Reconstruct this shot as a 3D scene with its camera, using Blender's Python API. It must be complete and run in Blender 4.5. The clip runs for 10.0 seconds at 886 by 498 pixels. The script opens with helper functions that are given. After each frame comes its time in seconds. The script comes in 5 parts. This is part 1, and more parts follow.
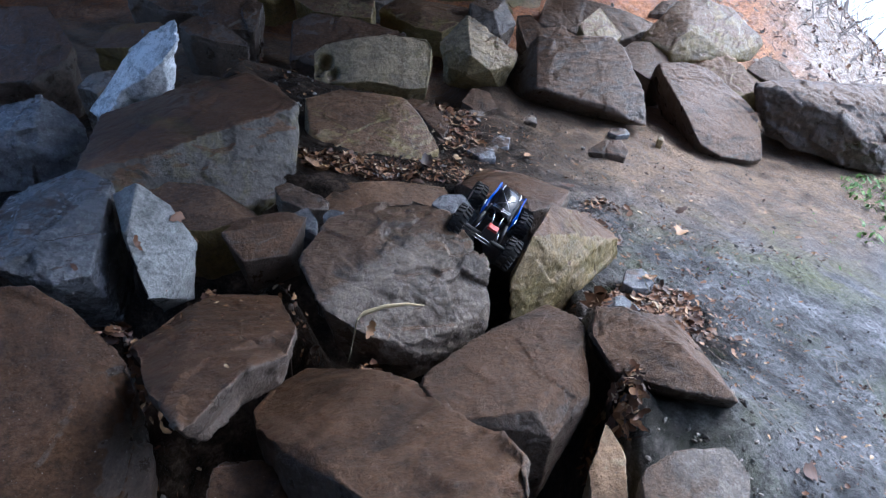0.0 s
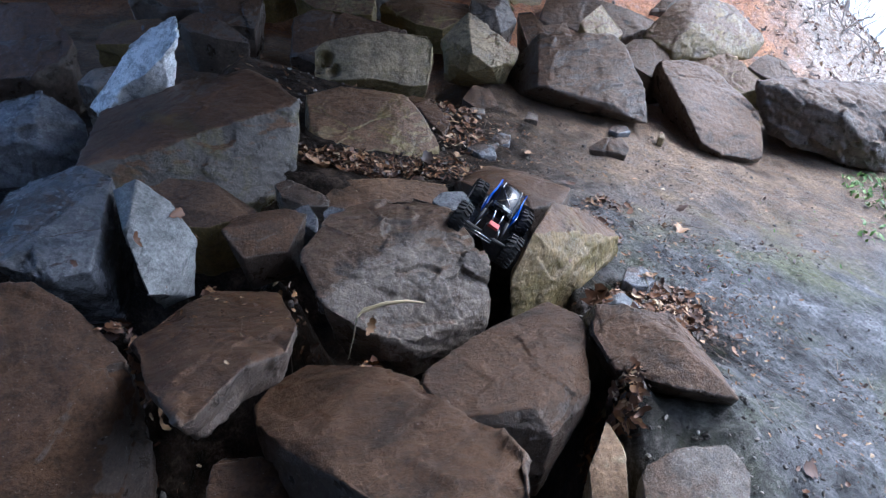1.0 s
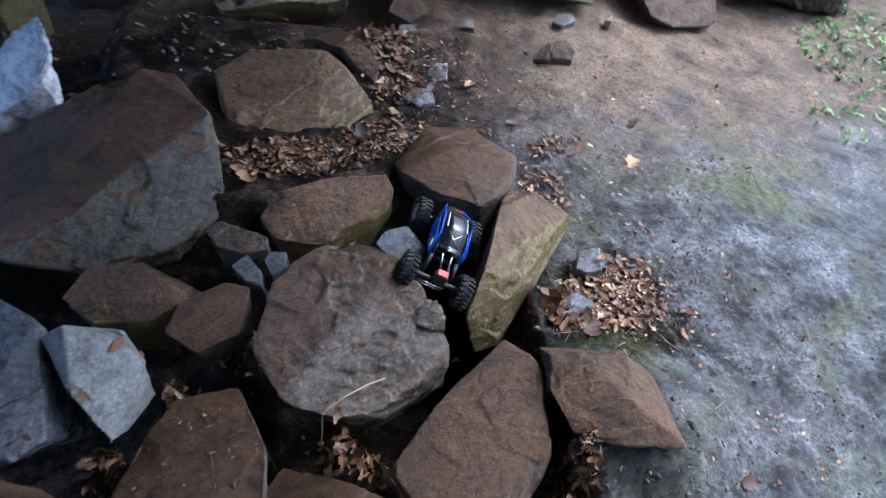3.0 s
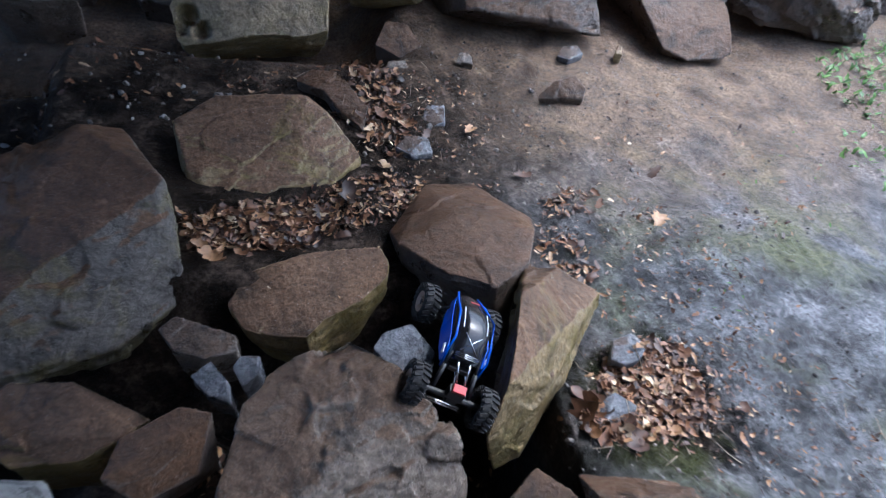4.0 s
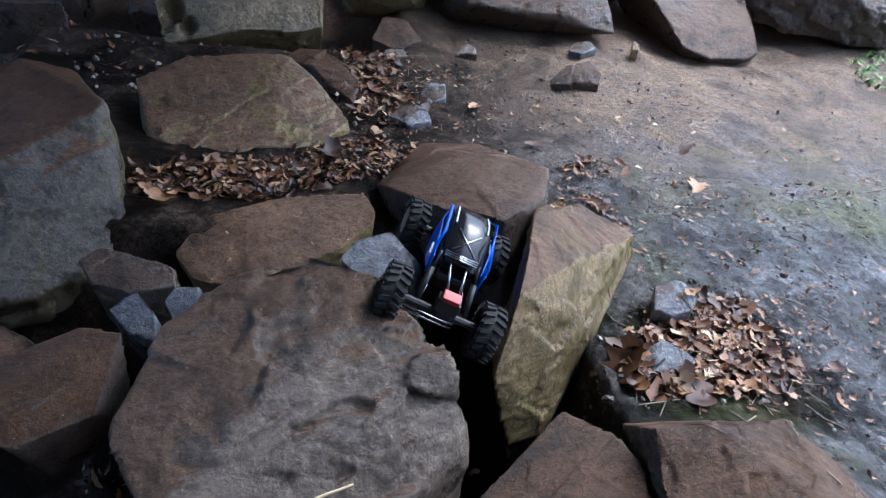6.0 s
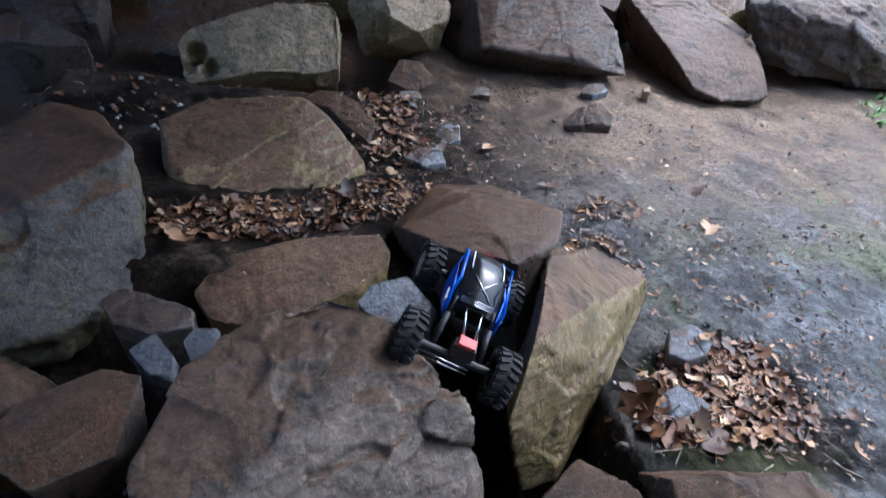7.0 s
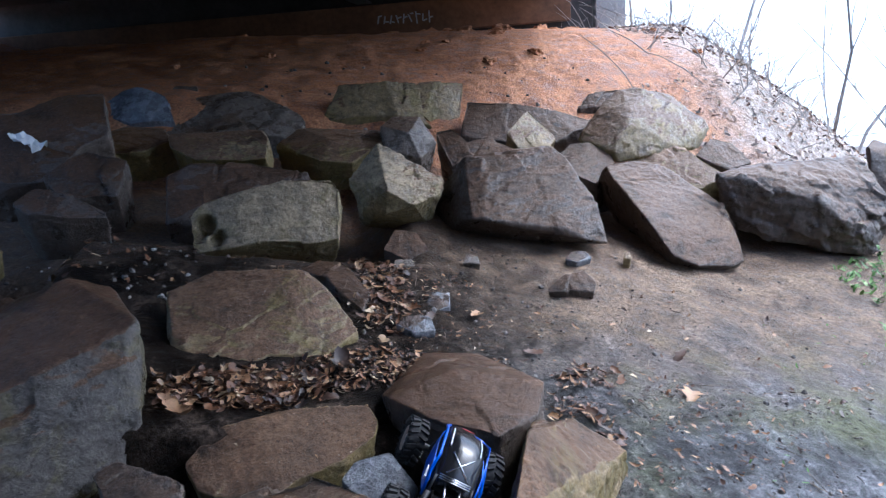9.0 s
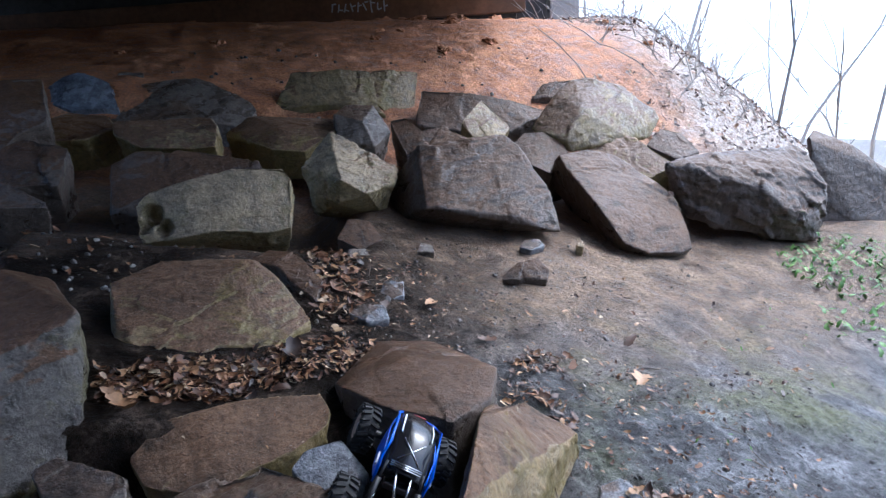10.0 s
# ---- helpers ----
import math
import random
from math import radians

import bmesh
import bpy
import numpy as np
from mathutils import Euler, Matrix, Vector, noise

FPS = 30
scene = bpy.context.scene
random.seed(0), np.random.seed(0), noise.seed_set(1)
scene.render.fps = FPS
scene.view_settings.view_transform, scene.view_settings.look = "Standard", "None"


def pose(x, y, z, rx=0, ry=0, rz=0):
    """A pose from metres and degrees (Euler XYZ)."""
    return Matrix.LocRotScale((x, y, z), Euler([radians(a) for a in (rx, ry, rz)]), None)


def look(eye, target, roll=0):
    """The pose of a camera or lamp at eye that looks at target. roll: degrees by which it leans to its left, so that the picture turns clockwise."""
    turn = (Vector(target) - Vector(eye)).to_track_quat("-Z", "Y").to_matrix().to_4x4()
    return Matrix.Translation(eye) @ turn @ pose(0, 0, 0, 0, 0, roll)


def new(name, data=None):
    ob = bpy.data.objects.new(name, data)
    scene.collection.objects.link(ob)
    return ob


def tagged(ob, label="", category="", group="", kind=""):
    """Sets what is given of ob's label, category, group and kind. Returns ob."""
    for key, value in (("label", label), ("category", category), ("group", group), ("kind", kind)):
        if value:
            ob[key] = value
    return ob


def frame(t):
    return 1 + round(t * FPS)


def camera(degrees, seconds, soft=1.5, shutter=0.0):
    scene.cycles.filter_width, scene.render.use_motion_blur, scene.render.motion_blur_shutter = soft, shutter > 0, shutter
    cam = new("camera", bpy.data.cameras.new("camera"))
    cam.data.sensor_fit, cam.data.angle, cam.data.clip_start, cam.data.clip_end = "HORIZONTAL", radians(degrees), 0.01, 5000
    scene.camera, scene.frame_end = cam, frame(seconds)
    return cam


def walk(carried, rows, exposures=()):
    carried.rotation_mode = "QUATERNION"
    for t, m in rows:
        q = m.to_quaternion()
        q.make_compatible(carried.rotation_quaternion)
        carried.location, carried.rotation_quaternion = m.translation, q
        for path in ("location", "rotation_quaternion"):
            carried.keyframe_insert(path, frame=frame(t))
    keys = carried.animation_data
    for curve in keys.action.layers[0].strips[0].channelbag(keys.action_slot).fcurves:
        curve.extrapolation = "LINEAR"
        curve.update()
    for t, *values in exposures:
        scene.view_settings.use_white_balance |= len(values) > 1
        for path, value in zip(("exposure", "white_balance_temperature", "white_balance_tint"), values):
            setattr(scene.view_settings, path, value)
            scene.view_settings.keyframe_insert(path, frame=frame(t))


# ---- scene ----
cam = camera(68.01, 10.0, soft=1.2, shutter=0.5)
walk(cam, [
    (0, pose(0.099, 0.0319, 1.077, 66.012, -2.062, -1.913)),
    (0.5, pose(0.0983, 0.0314, 1.0744, 65.975, -2.047, -1.967)),
    (1, pose(0.0981, 0.0343, 1.0734, 65.824, -2.173, -1.847)),
    (1.5, pose(0.1365, 0.0492, 1.093, 65.632, -2.252, -2.431)),
    (2, pose(0.2135, 0.2473, 1.3946, 53.562, 0.188, 1.5)),
    (2.5, pose(0.2911, 0.3563, 1.7193, 49.554, 2.623, -2.631)),
    (2.7, pose(0.2457, 0.4265, 1.762, 48.596, 2.903, -5.469)),
    (3.8, pose(0.1578, 0.9211, 1.6988, 43.632, 0.909, -11.974)),
    (4, pose(0.1644, 1.0307, 1.6441, 48.012, 1.504, -10.887)),
    (4.5, pose(0.1757, 1.1771, 1.1985, 47.596, -0.363, -12.072)),
    (5, pose(0.2097, 1.0799, 1.0009, 56.333, 3.414, -9.664)),
    (5.5, pose(0.2229, 1.0155, 0.9988, 58.126, 4.3, -10.344)),
    (7, pose(0.2109, 1.0144, 1.0313, 61.16, 4.329, -9.022)),
    (7.5, pose(0.2106, 0.986, 1.0789, 66.576, 4.368, -8.685)),
    (8, pose(0.2022, 0.9835, 1.084, 66.617, 3.774, -7.337)),
    (8.5, pose(0.2264, 0.9404, 1.1331, 73.301, 4.139, -8.125)),
    (9, pose(0.2501, 0.9226, 1.1406, 74.023, 4.325, -8.877)),
    (9.5, pose(0.2555, 0.9172, 1.1337, 73.768, 3.899, -10.913)),
    (10, pose(0.266, 0.9242, 1.1243, 73.023, 3.687, -12.539)),
], exposures=[(0, 0.92, 4950, 8), (10, 0.92, 4950, 8)])

# ---- world and light: grey daylight from the open sides of the bridge ----
world = bpy.data.worlds.new("world")
scene.world = world
world.use_nodes = True
wn = world.node_tree.nodes
sky = wn.new("ShaderNodeTexSky")
sky.sky_type, sky.sun_disc = "NISHITA", False
sky.sun_elevation, sky.sun_rotation = radians(51), radians(73)
sky.dust_density, sky.air_density, sky.ozone_density = 5.0, 1.0, 0.6
wn["Background"].inputs["Strength"].default_value = 0.29
world.node_tree.links.new(sky.outputs[0], wn["Background"].inputs[0])
sun_data = bpy.data.lights.new("sun", "SUN")
sun_data.energy, sun_data.angle, sun_data.color = 0.8, radians(24), (1.0, 0.98, 0.95)
sun = new("sun", sun_data)
sun.matrix_world = look((20, 6, 26.0), (0, 0, 0))
# emission of the backdrop, which also throws added light from the right
BACKDROP_GLOW = 1.1


# ---- materials ----
def node_mat(name):
    m = bpy.data.materials.new(name)
    m.use_nodes = True
    return m, m.node_tree.nodes, m.node_tree.links, m.node_tree.nodes["Principled BSDF"]


def noise_tex(nd, lk, coord, scale, detail=4.0, rough=0.6, stretch=None, dist=0.0):
    t = nd.new("ShaderNodeTexNoise")
    t.inputs["Scale"].default_value, t.inputs["Detail"].default_value = scale, detail
    t.inputs["Roughness"].default_value, t.inputs["Distortion"].default_value = rough, dist
    if stretch:
        mp = nd.new("ShaderNodeMapping")
        mp.inputs["Scale"].default_value = stretch
        mp.inputs["Rotation"].default_value = (0.4, 0.3, 0.5)
        lk.new(coord, mp.inputs[0])
        coord = mp.outputs[0]
    lk.new(coord, t.inputs["Vector"])
    return t.outputs["Fac"]


def ramp(nd, lk, fac, stops):
    r = nd.new("ShaderNodeValToRGB")
    els = r.color_ramp.elements
    while len(els) < len(stops):
        els.new(0.5)
    for e, (p, c) in zip(els, stops):
        e.position = p
        e.color = (*c, 1) if len(c) == 3 else c
    lk.new(fac, r.inputs[0])
    return r.outputs[0]


def mix(nd, lk, fac, a, b, mode="MIX"):
    m = nd.new("ShaderNodeMix")
    m.data_type, m.blend_type = "RGBA", mode
    for sock, v in ((m.inputs[0], fac), (m.inputs[6], a), (m.inputs[7], b)):
        if isinstance(v, (int, float)):
            sock.default_value = v
        elif isinstance(v, tuple):
            sock.default_value = (*v, 1)
        else:
            lk.new(v, sock)
    return m.outputs[2]


def math_node(nd, lk, op, a, b=0.0):
    m = nd.new("ShaderNodeMath")
    m.operation = op
    for sock, v in zip(m.inputs, (a, b)):
        if isinstance(v, (int, float)):
            sock.default_value = v
        else:
            lk.new(v, sock)
    return m.outputs[0]


def bump(nd, lk, bsdf, layers):
    last = None
    for fac, strength, dist in layers:
        b = nd.new("ShaderNodeBump")
        b.inputs["Strength"].default_value, b.inputs["Distance"].default_value = strength, dist
        lk.new(fac, b.inputs["Height"])
        if last:
            lk.new(last, b.inputs["Normal"])
        last = b.outputs[0]
    lk.new(last, bsdf.inputs["Normal"])


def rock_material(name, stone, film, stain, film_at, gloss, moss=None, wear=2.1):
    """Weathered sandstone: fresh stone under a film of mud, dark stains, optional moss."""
    m, nd, lk, bsdf = node_mat(name)
    tc = nd.new("ShaderNodeTexCoord")
    info = nd.new("ShaderNodeObjectInfo")
    shift = nd.new("ShaderNodeVectorMath")
    shift.operation = "ADD"
    lk.new(tc.outputs["Object"], shift.inputs[0])
    off = nd.new("ShaderNodeVectorMath")
    off.operation = "SCALE"
    off.inputs[0].default_value = (37.0, 19.0, 11.0)
    lk.new(info.outputs["Random"], off.inputs["Scale"])
    lk.new(off.outputs[0], shift.inputs[1])
    co = shift.outputs[0]
    big = noise_tex(nd, lk, co, 3.0, 8, 0.62, dist=0.4)
    mid = noise_tex(nd, lk, co, 11, 9, 0.66)
    fine = noise_tex(nd, lk, co, 110, 5, 0.7)
    layer = noise_tex(nd, lk, co, 6, 10, 0.70, (0.7, 0.9, 1.8), 0.5)
    pore = noise_tex(nd, lk, co, 38, 7, 0.74)
    col = ramp(nd, lk, mid, [(0.34, tuple(c * 0.62 for c in stone)), (0.5, stone), (0.66, tuple(min(1, c * 1.35) for c in stone))])
    f = math_node(nd, lk, "ADD", big, math_node(nd, lk, "MULTIPLY", math_node(nd, lk, "SUBTRACT", mid, 0.5), 0.35))
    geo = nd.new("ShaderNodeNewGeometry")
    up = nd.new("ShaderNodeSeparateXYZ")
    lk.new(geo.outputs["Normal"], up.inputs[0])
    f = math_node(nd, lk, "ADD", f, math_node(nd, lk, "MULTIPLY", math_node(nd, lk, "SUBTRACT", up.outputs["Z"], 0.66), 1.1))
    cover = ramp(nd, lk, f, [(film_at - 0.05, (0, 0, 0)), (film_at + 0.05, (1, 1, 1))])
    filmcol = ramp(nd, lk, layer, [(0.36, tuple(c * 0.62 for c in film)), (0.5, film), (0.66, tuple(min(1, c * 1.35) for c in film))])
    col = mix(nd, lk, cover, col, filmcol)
    blot = ramp(nd, lk, layer, [(0.34, (1, 1, 1)), (0.43, (0, 0, 0))])
    col = mix(nd, lk, math_node(nd, lk, "MULTIPLY", blot, 0.55), col, stain)
    if moss:
        mo = noise_tex(nd, lk, co, 4.5, 6, 0.7, dist=0.8)
        low = math_node(nd, lk, "SUBTRACT", mo, math_node(nd, lk, "MULTIPLY", math_node(nd, lk, "SUBTRACT", up.outputs["Z"], 0.45), 0.17))
        col = mix(nd, lk, math_node(nd, lk, "MULTIPLY", ramp(nd, lk, low, [(0.51, (0, 0, 0)), (0.62, (1, 1, 1))]), 0.45), col, moss)
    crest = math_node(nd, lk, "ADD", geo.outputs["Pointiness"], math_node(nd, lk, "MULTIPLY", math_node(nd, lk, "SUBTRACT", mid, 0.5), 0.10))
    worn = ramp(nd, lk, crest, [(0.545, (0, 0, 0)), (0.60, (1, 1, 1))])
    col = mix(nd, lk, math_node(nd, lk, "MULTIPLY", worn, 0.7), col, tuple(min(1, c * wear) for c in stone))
    col = mix(nd, lk, 1.0, col, ramp(nd, lk, pore, [(0.37, (0.66, 0.66, 0.66)), (0.5, (1.0, 1.0, 1.0)), (0.64, (1.2, 1.2, 1.2))]), "MULTIPLY")
    col = mix(nd, lk, 1.0, col, ramp(nd, lk, fine, [(0.36, (0.74, 0.74, 0.74)), (0.5, (1.0, 1.0, 1.0)), (0.64, (1.2, 1.2, 1.2))]), "MULTIPLY")
    speck = noise_tex(nd, lk, co, 150, 2, 0.5)
    col = mix(nd, lk, math_node(nd, lk, "MULTIPLY", ramp(nd, lk, speck, [(0.71, (0, 0, 0)), (0.74, (1, 1, 1))]), 0.5), col, (0.45, 0.42, 0.38))
    hsv = nd.new("ShaderNodeHueSaturation")
    lk.new(col, hsv.inputs["Color"])
    lk.new(math_node(nd, lk, "ADD", math_node(nd, lk, "MULTIPLY", info.outputs["Random"], 0.3), 0.85), hsv.inputs["Value"])
    lk.new(hsv.outputs[0], bsdf.inputs["Base Color"])
    # bare stone is damp and shines in patches; the mud film is duller
    damp = ramp(nd, lk, mid, [(0.40, (gloss * 0.75,) * 3), (0.60, (gloss + 0.25,) * 3)])
    lk.new(mix(nd, lk, cover, damp, (min(0.9, gloss + 0.07),) * 3), bsdf.inputs["Roughness"])
    lk.new(mix(nd, lk, cover, (0.5, 0.5, 0.5), (0.3, 0.3, 0.3)), bsdf.inputs["Specular IOR Level"])
    bump(nd, lk, bsdf, [(layer, 0.4, 0.016), (mid, 0.7, 0.014), (pore, 1.0, 0.009)])
    return m


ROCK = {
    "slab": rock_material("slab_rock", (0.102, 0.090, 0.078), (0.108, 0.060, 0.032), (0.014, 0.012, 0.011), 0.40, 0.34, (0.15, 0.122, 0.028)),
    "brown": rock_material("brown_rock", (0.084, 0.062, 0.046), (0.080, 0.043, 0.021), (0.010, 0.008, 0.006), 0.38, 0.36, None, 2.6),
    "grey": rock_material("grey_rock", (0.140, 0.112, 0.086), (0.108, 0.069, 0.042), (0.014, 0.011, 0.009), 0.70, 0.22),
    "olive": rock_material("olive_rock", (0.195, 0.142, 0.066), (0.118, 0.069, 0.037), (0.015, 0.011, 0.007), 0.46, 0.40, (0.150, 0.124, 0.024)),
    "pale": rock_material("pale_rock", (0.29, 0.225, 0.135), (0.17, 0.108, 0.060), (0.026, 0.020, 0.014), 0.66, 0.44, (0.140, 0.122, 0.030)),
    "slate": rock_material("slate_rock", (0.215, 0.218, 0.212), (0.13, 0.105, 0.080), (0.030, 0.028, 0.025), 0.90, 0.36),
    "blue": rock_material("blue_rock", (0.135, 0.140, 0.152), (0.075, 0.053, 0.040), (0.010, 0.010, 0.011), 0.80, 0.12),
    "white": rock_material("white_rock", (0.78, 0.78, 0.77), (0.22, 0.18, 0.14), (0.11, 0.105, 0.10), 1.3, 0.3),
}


def plain(name, color, rough=0.6, metal=0.0, grain=40.0, amount=0.25, bumpy=0.2):
    m, nd, lk, bsdf = node_mat(name)
    tc = nd.new("ShaderNodeTexCoord")
    n1 = noise_tex(nd, lk, tc.outputs["Object"], grain, 5, 0.65)
    n2 = noise_tex(nd, lk, tc.outputs["Object"], grain * 0.12, 4, 0.6)
    f = mix(nd, lk, 0.5, n1, n2)
    lk.new(ramp(nd, lk, f, [(0.3, tuple(c * (1 - amount) for c in color)), (0.7, tuple(min(1, c * (1 + amount)) for c in color))]), bsdf.inputs["Base Color"])
    bsdf.inputs["Roughness"].default_value, bsdf.inputs["Metallic"].default_value = rough, metal
    if bumpy:
        bump(nd, lk, bsdf, [(n1, bumpy, 0.004)])
    return m


def leaf_material(name, stops):
    m, nd, lk, bsdf = node_mat(name)
    geo = nd.new("ShaderNodeNewGeometry")
    info = nd.new("ShaderNodeObjectInfo")
    tc = nd.new("ShaderNodeTexCoord")
    pick = math_node(nd, lk, "FRACT", math_node(nd, lk, "ADD", geo.outputs["Random Per Island"], info.outputs["Random"]))
    col = ramp(nd, lk, pick, stops)
    n = noise_tex(nd, lk, tc.outputs["Object"], 60, 4, 0.6)
    col = mix(nd, lk, 1.0, col, ramp(nd, lk, n, [(0.3, (0.6, 0.6, 0.6)), (0.7, (1.15, 1.15, 1.15))]), "MULTIPLY")
    lk.new(col, bsdf.inputs["Base Color"])
    bsdf.inputs["Roughness"].default_value = 0.55
    bump(nd, lk, bsdf, [(n, 0.3, 0.002)])
    return m


LEAF = leaf_material("dry_leaf", [(0.0, (0.022, 0.012, 0.008)), (0.38, (0.085, 0.036, 0.016)), (0.68, (0.20, 0.09, 0.036)), (0.90, (0.36, 0.21, 0.10)), (1.0, (0.58, 0.46, 0.30))])


def ground_material():
    """Trodden mud by the rocks, tan dirt further off, red clay on the bank, litter outside. Shade among the boulders is
    painted near black.
    """
    m, nd, lk, bsdf = node_mat("dirt")
    tc = nd.new("ShaderNodeTexCoord")
    co = tc.outputs["Object"]
    sep = nd.new("ShaderNodeSeparateXYZ")
    lk.new(co, sep.inputs[0])
    big = noise_tex(nd, lk, co, 1.6, 6, 0.65, dist=0.5)
    mid = noise_tex(nd, lk, co, 6, 12, 0.78)
    fine = noise_tex(nd, lk, co, 55, 6, 0.75)
    crumb = noise_tex(nd, lk, co, 21, 8, 0.8)
    mud = ramp(nd, lk, mid, [(0.39, (0.012, 0.0115, 0.0115)), (0.46, (0.068, 0.068, 0.071)), (0.54, (0.150, 0.154, 0.163)), (0.61, (0.26, 0.266, 0.28))])
    tan = ramp(nd, lk, mid, [(0.38, (0.085, 0.055, 0.034)), (0.51, (0.190, 0.130, 0.083)), (0.63, (0.31, 0.226, 0.148))])
    clay = ramp(nd, lk, mid, [(0.41, (0.24, 0.09, 0.035)), (0.51, (0.42, 0.175, 0.07)), (0.60, (0.54, 0.27, 0.13))])
    wob = math_node(nd, lk, "MULTIPLY", math_node(nd, lk, "SUBTRACT", big, 0.5), 2.2)
    yy = math_node(nd, lk, "ADD", sep.outputs["Y"], wob)
    t1 = nd.new("ShaderNodeMapRange")
    t1.inputs["From Min"].default_value, t1.inputs["From Max"].default_value = 2.75, 3.5
    lk.new(yy, t1.inputs[0])
    t2 = nd.new("ShaderNodeMapRange")
    t2.inputs["From Min"].default_value, t2.inputs["From Max"].default_value = 5.1, 5.9
    lk.new(yy, t2.inputs[0])
    col = mix(nd, lk, t1.outputs[0], mud, tan)
    col = mix(nd, lk, t2.outputs[0], col, clay)
    # shade between and beside the boulders, painted in as near-black soil colour
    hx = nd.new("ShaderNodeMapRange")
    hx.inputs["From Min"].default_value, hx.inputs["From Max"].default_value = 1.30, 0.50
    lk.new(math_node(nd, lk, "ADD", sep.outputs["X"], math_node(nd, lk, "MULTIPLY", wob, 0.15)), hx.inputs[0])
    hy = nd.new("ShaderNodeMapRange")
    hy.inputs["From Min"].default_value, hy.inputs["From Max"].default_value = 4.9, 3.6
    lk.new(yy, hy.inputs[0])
    shade_soil = ramp(nd, lk, mid, [(0.42, (0.006, 0.0045, 0.0035)), (0.5, (0.027, 0.020, 0.015)), (0.60, (0.10, 0.075, 0.057))])
    # the leaf pile lies on dark organic soil of its own
    far = nd.new("ShaderNodeVectorMath")
    far.operation = "DISTANCE"
    flat = nd.new("ShaderNodeCombineXYZ")
    lk.new(sep.outputs["X"], flat.inputs[0])
    lk.new(sep.outputs["Y"], flat.inputs[1])
    lk.new(flat.outputs[0], far.inputs[0])
    far.inputs[1].default_value = (1.0, 2.1, 0)
    pile = nd.new("ShaderNodeMapRange")
    pile.inputs["From Min"].default_value, pile.inputs["From Max"].default_value = 0.36, 0.20
    lk.new(math_node(nd, lk, "ADD", far.outputs["Value"], math_node(nd, lk, "MULTIPLY", math_node(nd, lk, "SUBTRACT", mid, 0.5), 0.7)), pile.inputs[0])
    shade_soil_mask = math_node(nd, lk, "MAXIMUM", math_node(nd, lk, "MULTIPLY", hx.outputs[0], hy.outputs[0]), pile.outputs[0])
    col = mix(nd, lk, shade_soil_mask, col, shade_soil)
    green = ramp(nd, lk, big, [(0.50, (0, 0, 0)), (0.64, (1, 1, 1))])
    gm = nd.new("ShaderNodeMapRange")
    gm.inputs["From Min"].default_value, gm.inputs["From Max"].default_value = 0.6, 1.4
    lk.new(sep.outputs["X"], gm.inputs[0])
    band = nd.new("ShaderNodeMapRange")
    band.inputs["From Min"].default_value, band.inputs["From Max"].default_value = 3.6, 3.0
    lk.new(sep.outputs["Y"], band.inputs[0])
    gf = math_node(nd, lk, "MULTIPLY", math_node(nd, lk, "MULTIPLY", green, gm.outputs[0]), math_node(nd, lk, "MULTIPLY", band.outputs[0], 0.75))
    col = mix(nd, lk, gf, col, (0.12, 0.135, 0.05))
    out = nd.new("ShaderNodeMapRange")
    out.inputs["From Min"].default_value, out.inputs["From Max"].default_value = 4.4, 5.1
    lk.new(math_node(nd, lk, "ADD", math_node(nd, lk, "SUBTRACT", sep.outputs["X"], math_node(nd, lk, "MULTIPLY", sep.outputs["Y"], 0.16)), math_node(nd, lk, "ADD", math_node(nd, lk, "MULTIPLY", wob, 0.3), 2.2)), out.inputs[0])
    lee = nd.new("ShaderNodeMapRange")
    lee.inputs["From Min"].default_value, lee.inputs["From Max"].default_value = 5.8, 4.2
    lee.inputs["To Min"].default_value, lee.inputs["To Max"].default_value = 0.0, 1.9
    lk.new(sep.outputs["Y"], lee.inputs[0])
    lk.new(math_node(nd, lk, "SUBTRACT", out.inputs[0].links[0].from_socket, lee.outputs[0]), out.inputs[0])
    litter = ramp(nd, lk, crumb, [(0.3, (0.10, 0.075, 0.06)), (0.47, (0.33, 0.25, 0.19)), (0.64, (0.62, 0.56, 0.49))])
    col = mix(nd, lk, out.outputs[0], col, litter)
    col = mix(nd, lk, 1.0, col, ramp(nd, lk, fine, [(0.38, (0.52, 0.52, 0.52)), (0.5, (1, 1, 1)), (0.62, (1.38, 1.38, 1.38))]), "MULTIPLY")
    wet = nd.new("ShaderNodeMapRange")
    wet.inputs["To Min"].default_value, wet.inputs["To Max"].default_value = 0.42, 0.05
    lk.new(shade_soil_mask, wet.inputs[0])
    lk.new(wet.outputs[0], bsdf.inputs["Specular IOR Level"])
    lk.new(col, bsdf.inputs["Base Color"])
    lk.new(ramp(nd, lk, mid, [(0.42, (0.32, 0.32, 0.32)), (0.58, (0.8, 0.8, 0.8))]), bsdf.inputs["Roughness"])
    bump(nd, lk, bsdf, [(mid, 0.8, 0.030), (crumb, 0.9, 0.032), (fine, 0.5, 0.004)])
    return m


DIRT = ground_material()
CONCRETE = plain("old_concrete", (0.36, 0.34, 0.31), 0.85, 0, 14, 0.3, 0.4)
# concrete darkened to cut bounce light, deepening shade among the boulders
DARK_CONCRETE = plain("sooty_concrete", (0.065, 0.058, 0.052), 0.9, 0, 10, 0.5, 0.4)
STEEL = plain("rusty_steel", (0.17, 0.085, 0.04), 0.75, 0.0, 9, 0.5, 0.3)
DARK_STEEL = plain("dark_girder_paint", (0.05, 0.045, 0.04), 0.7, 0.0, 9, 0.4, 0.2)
BARK = plain("bark", (0.12, 0.095, 0.075), 0.9, 0, 30, 0.4, 0.6)


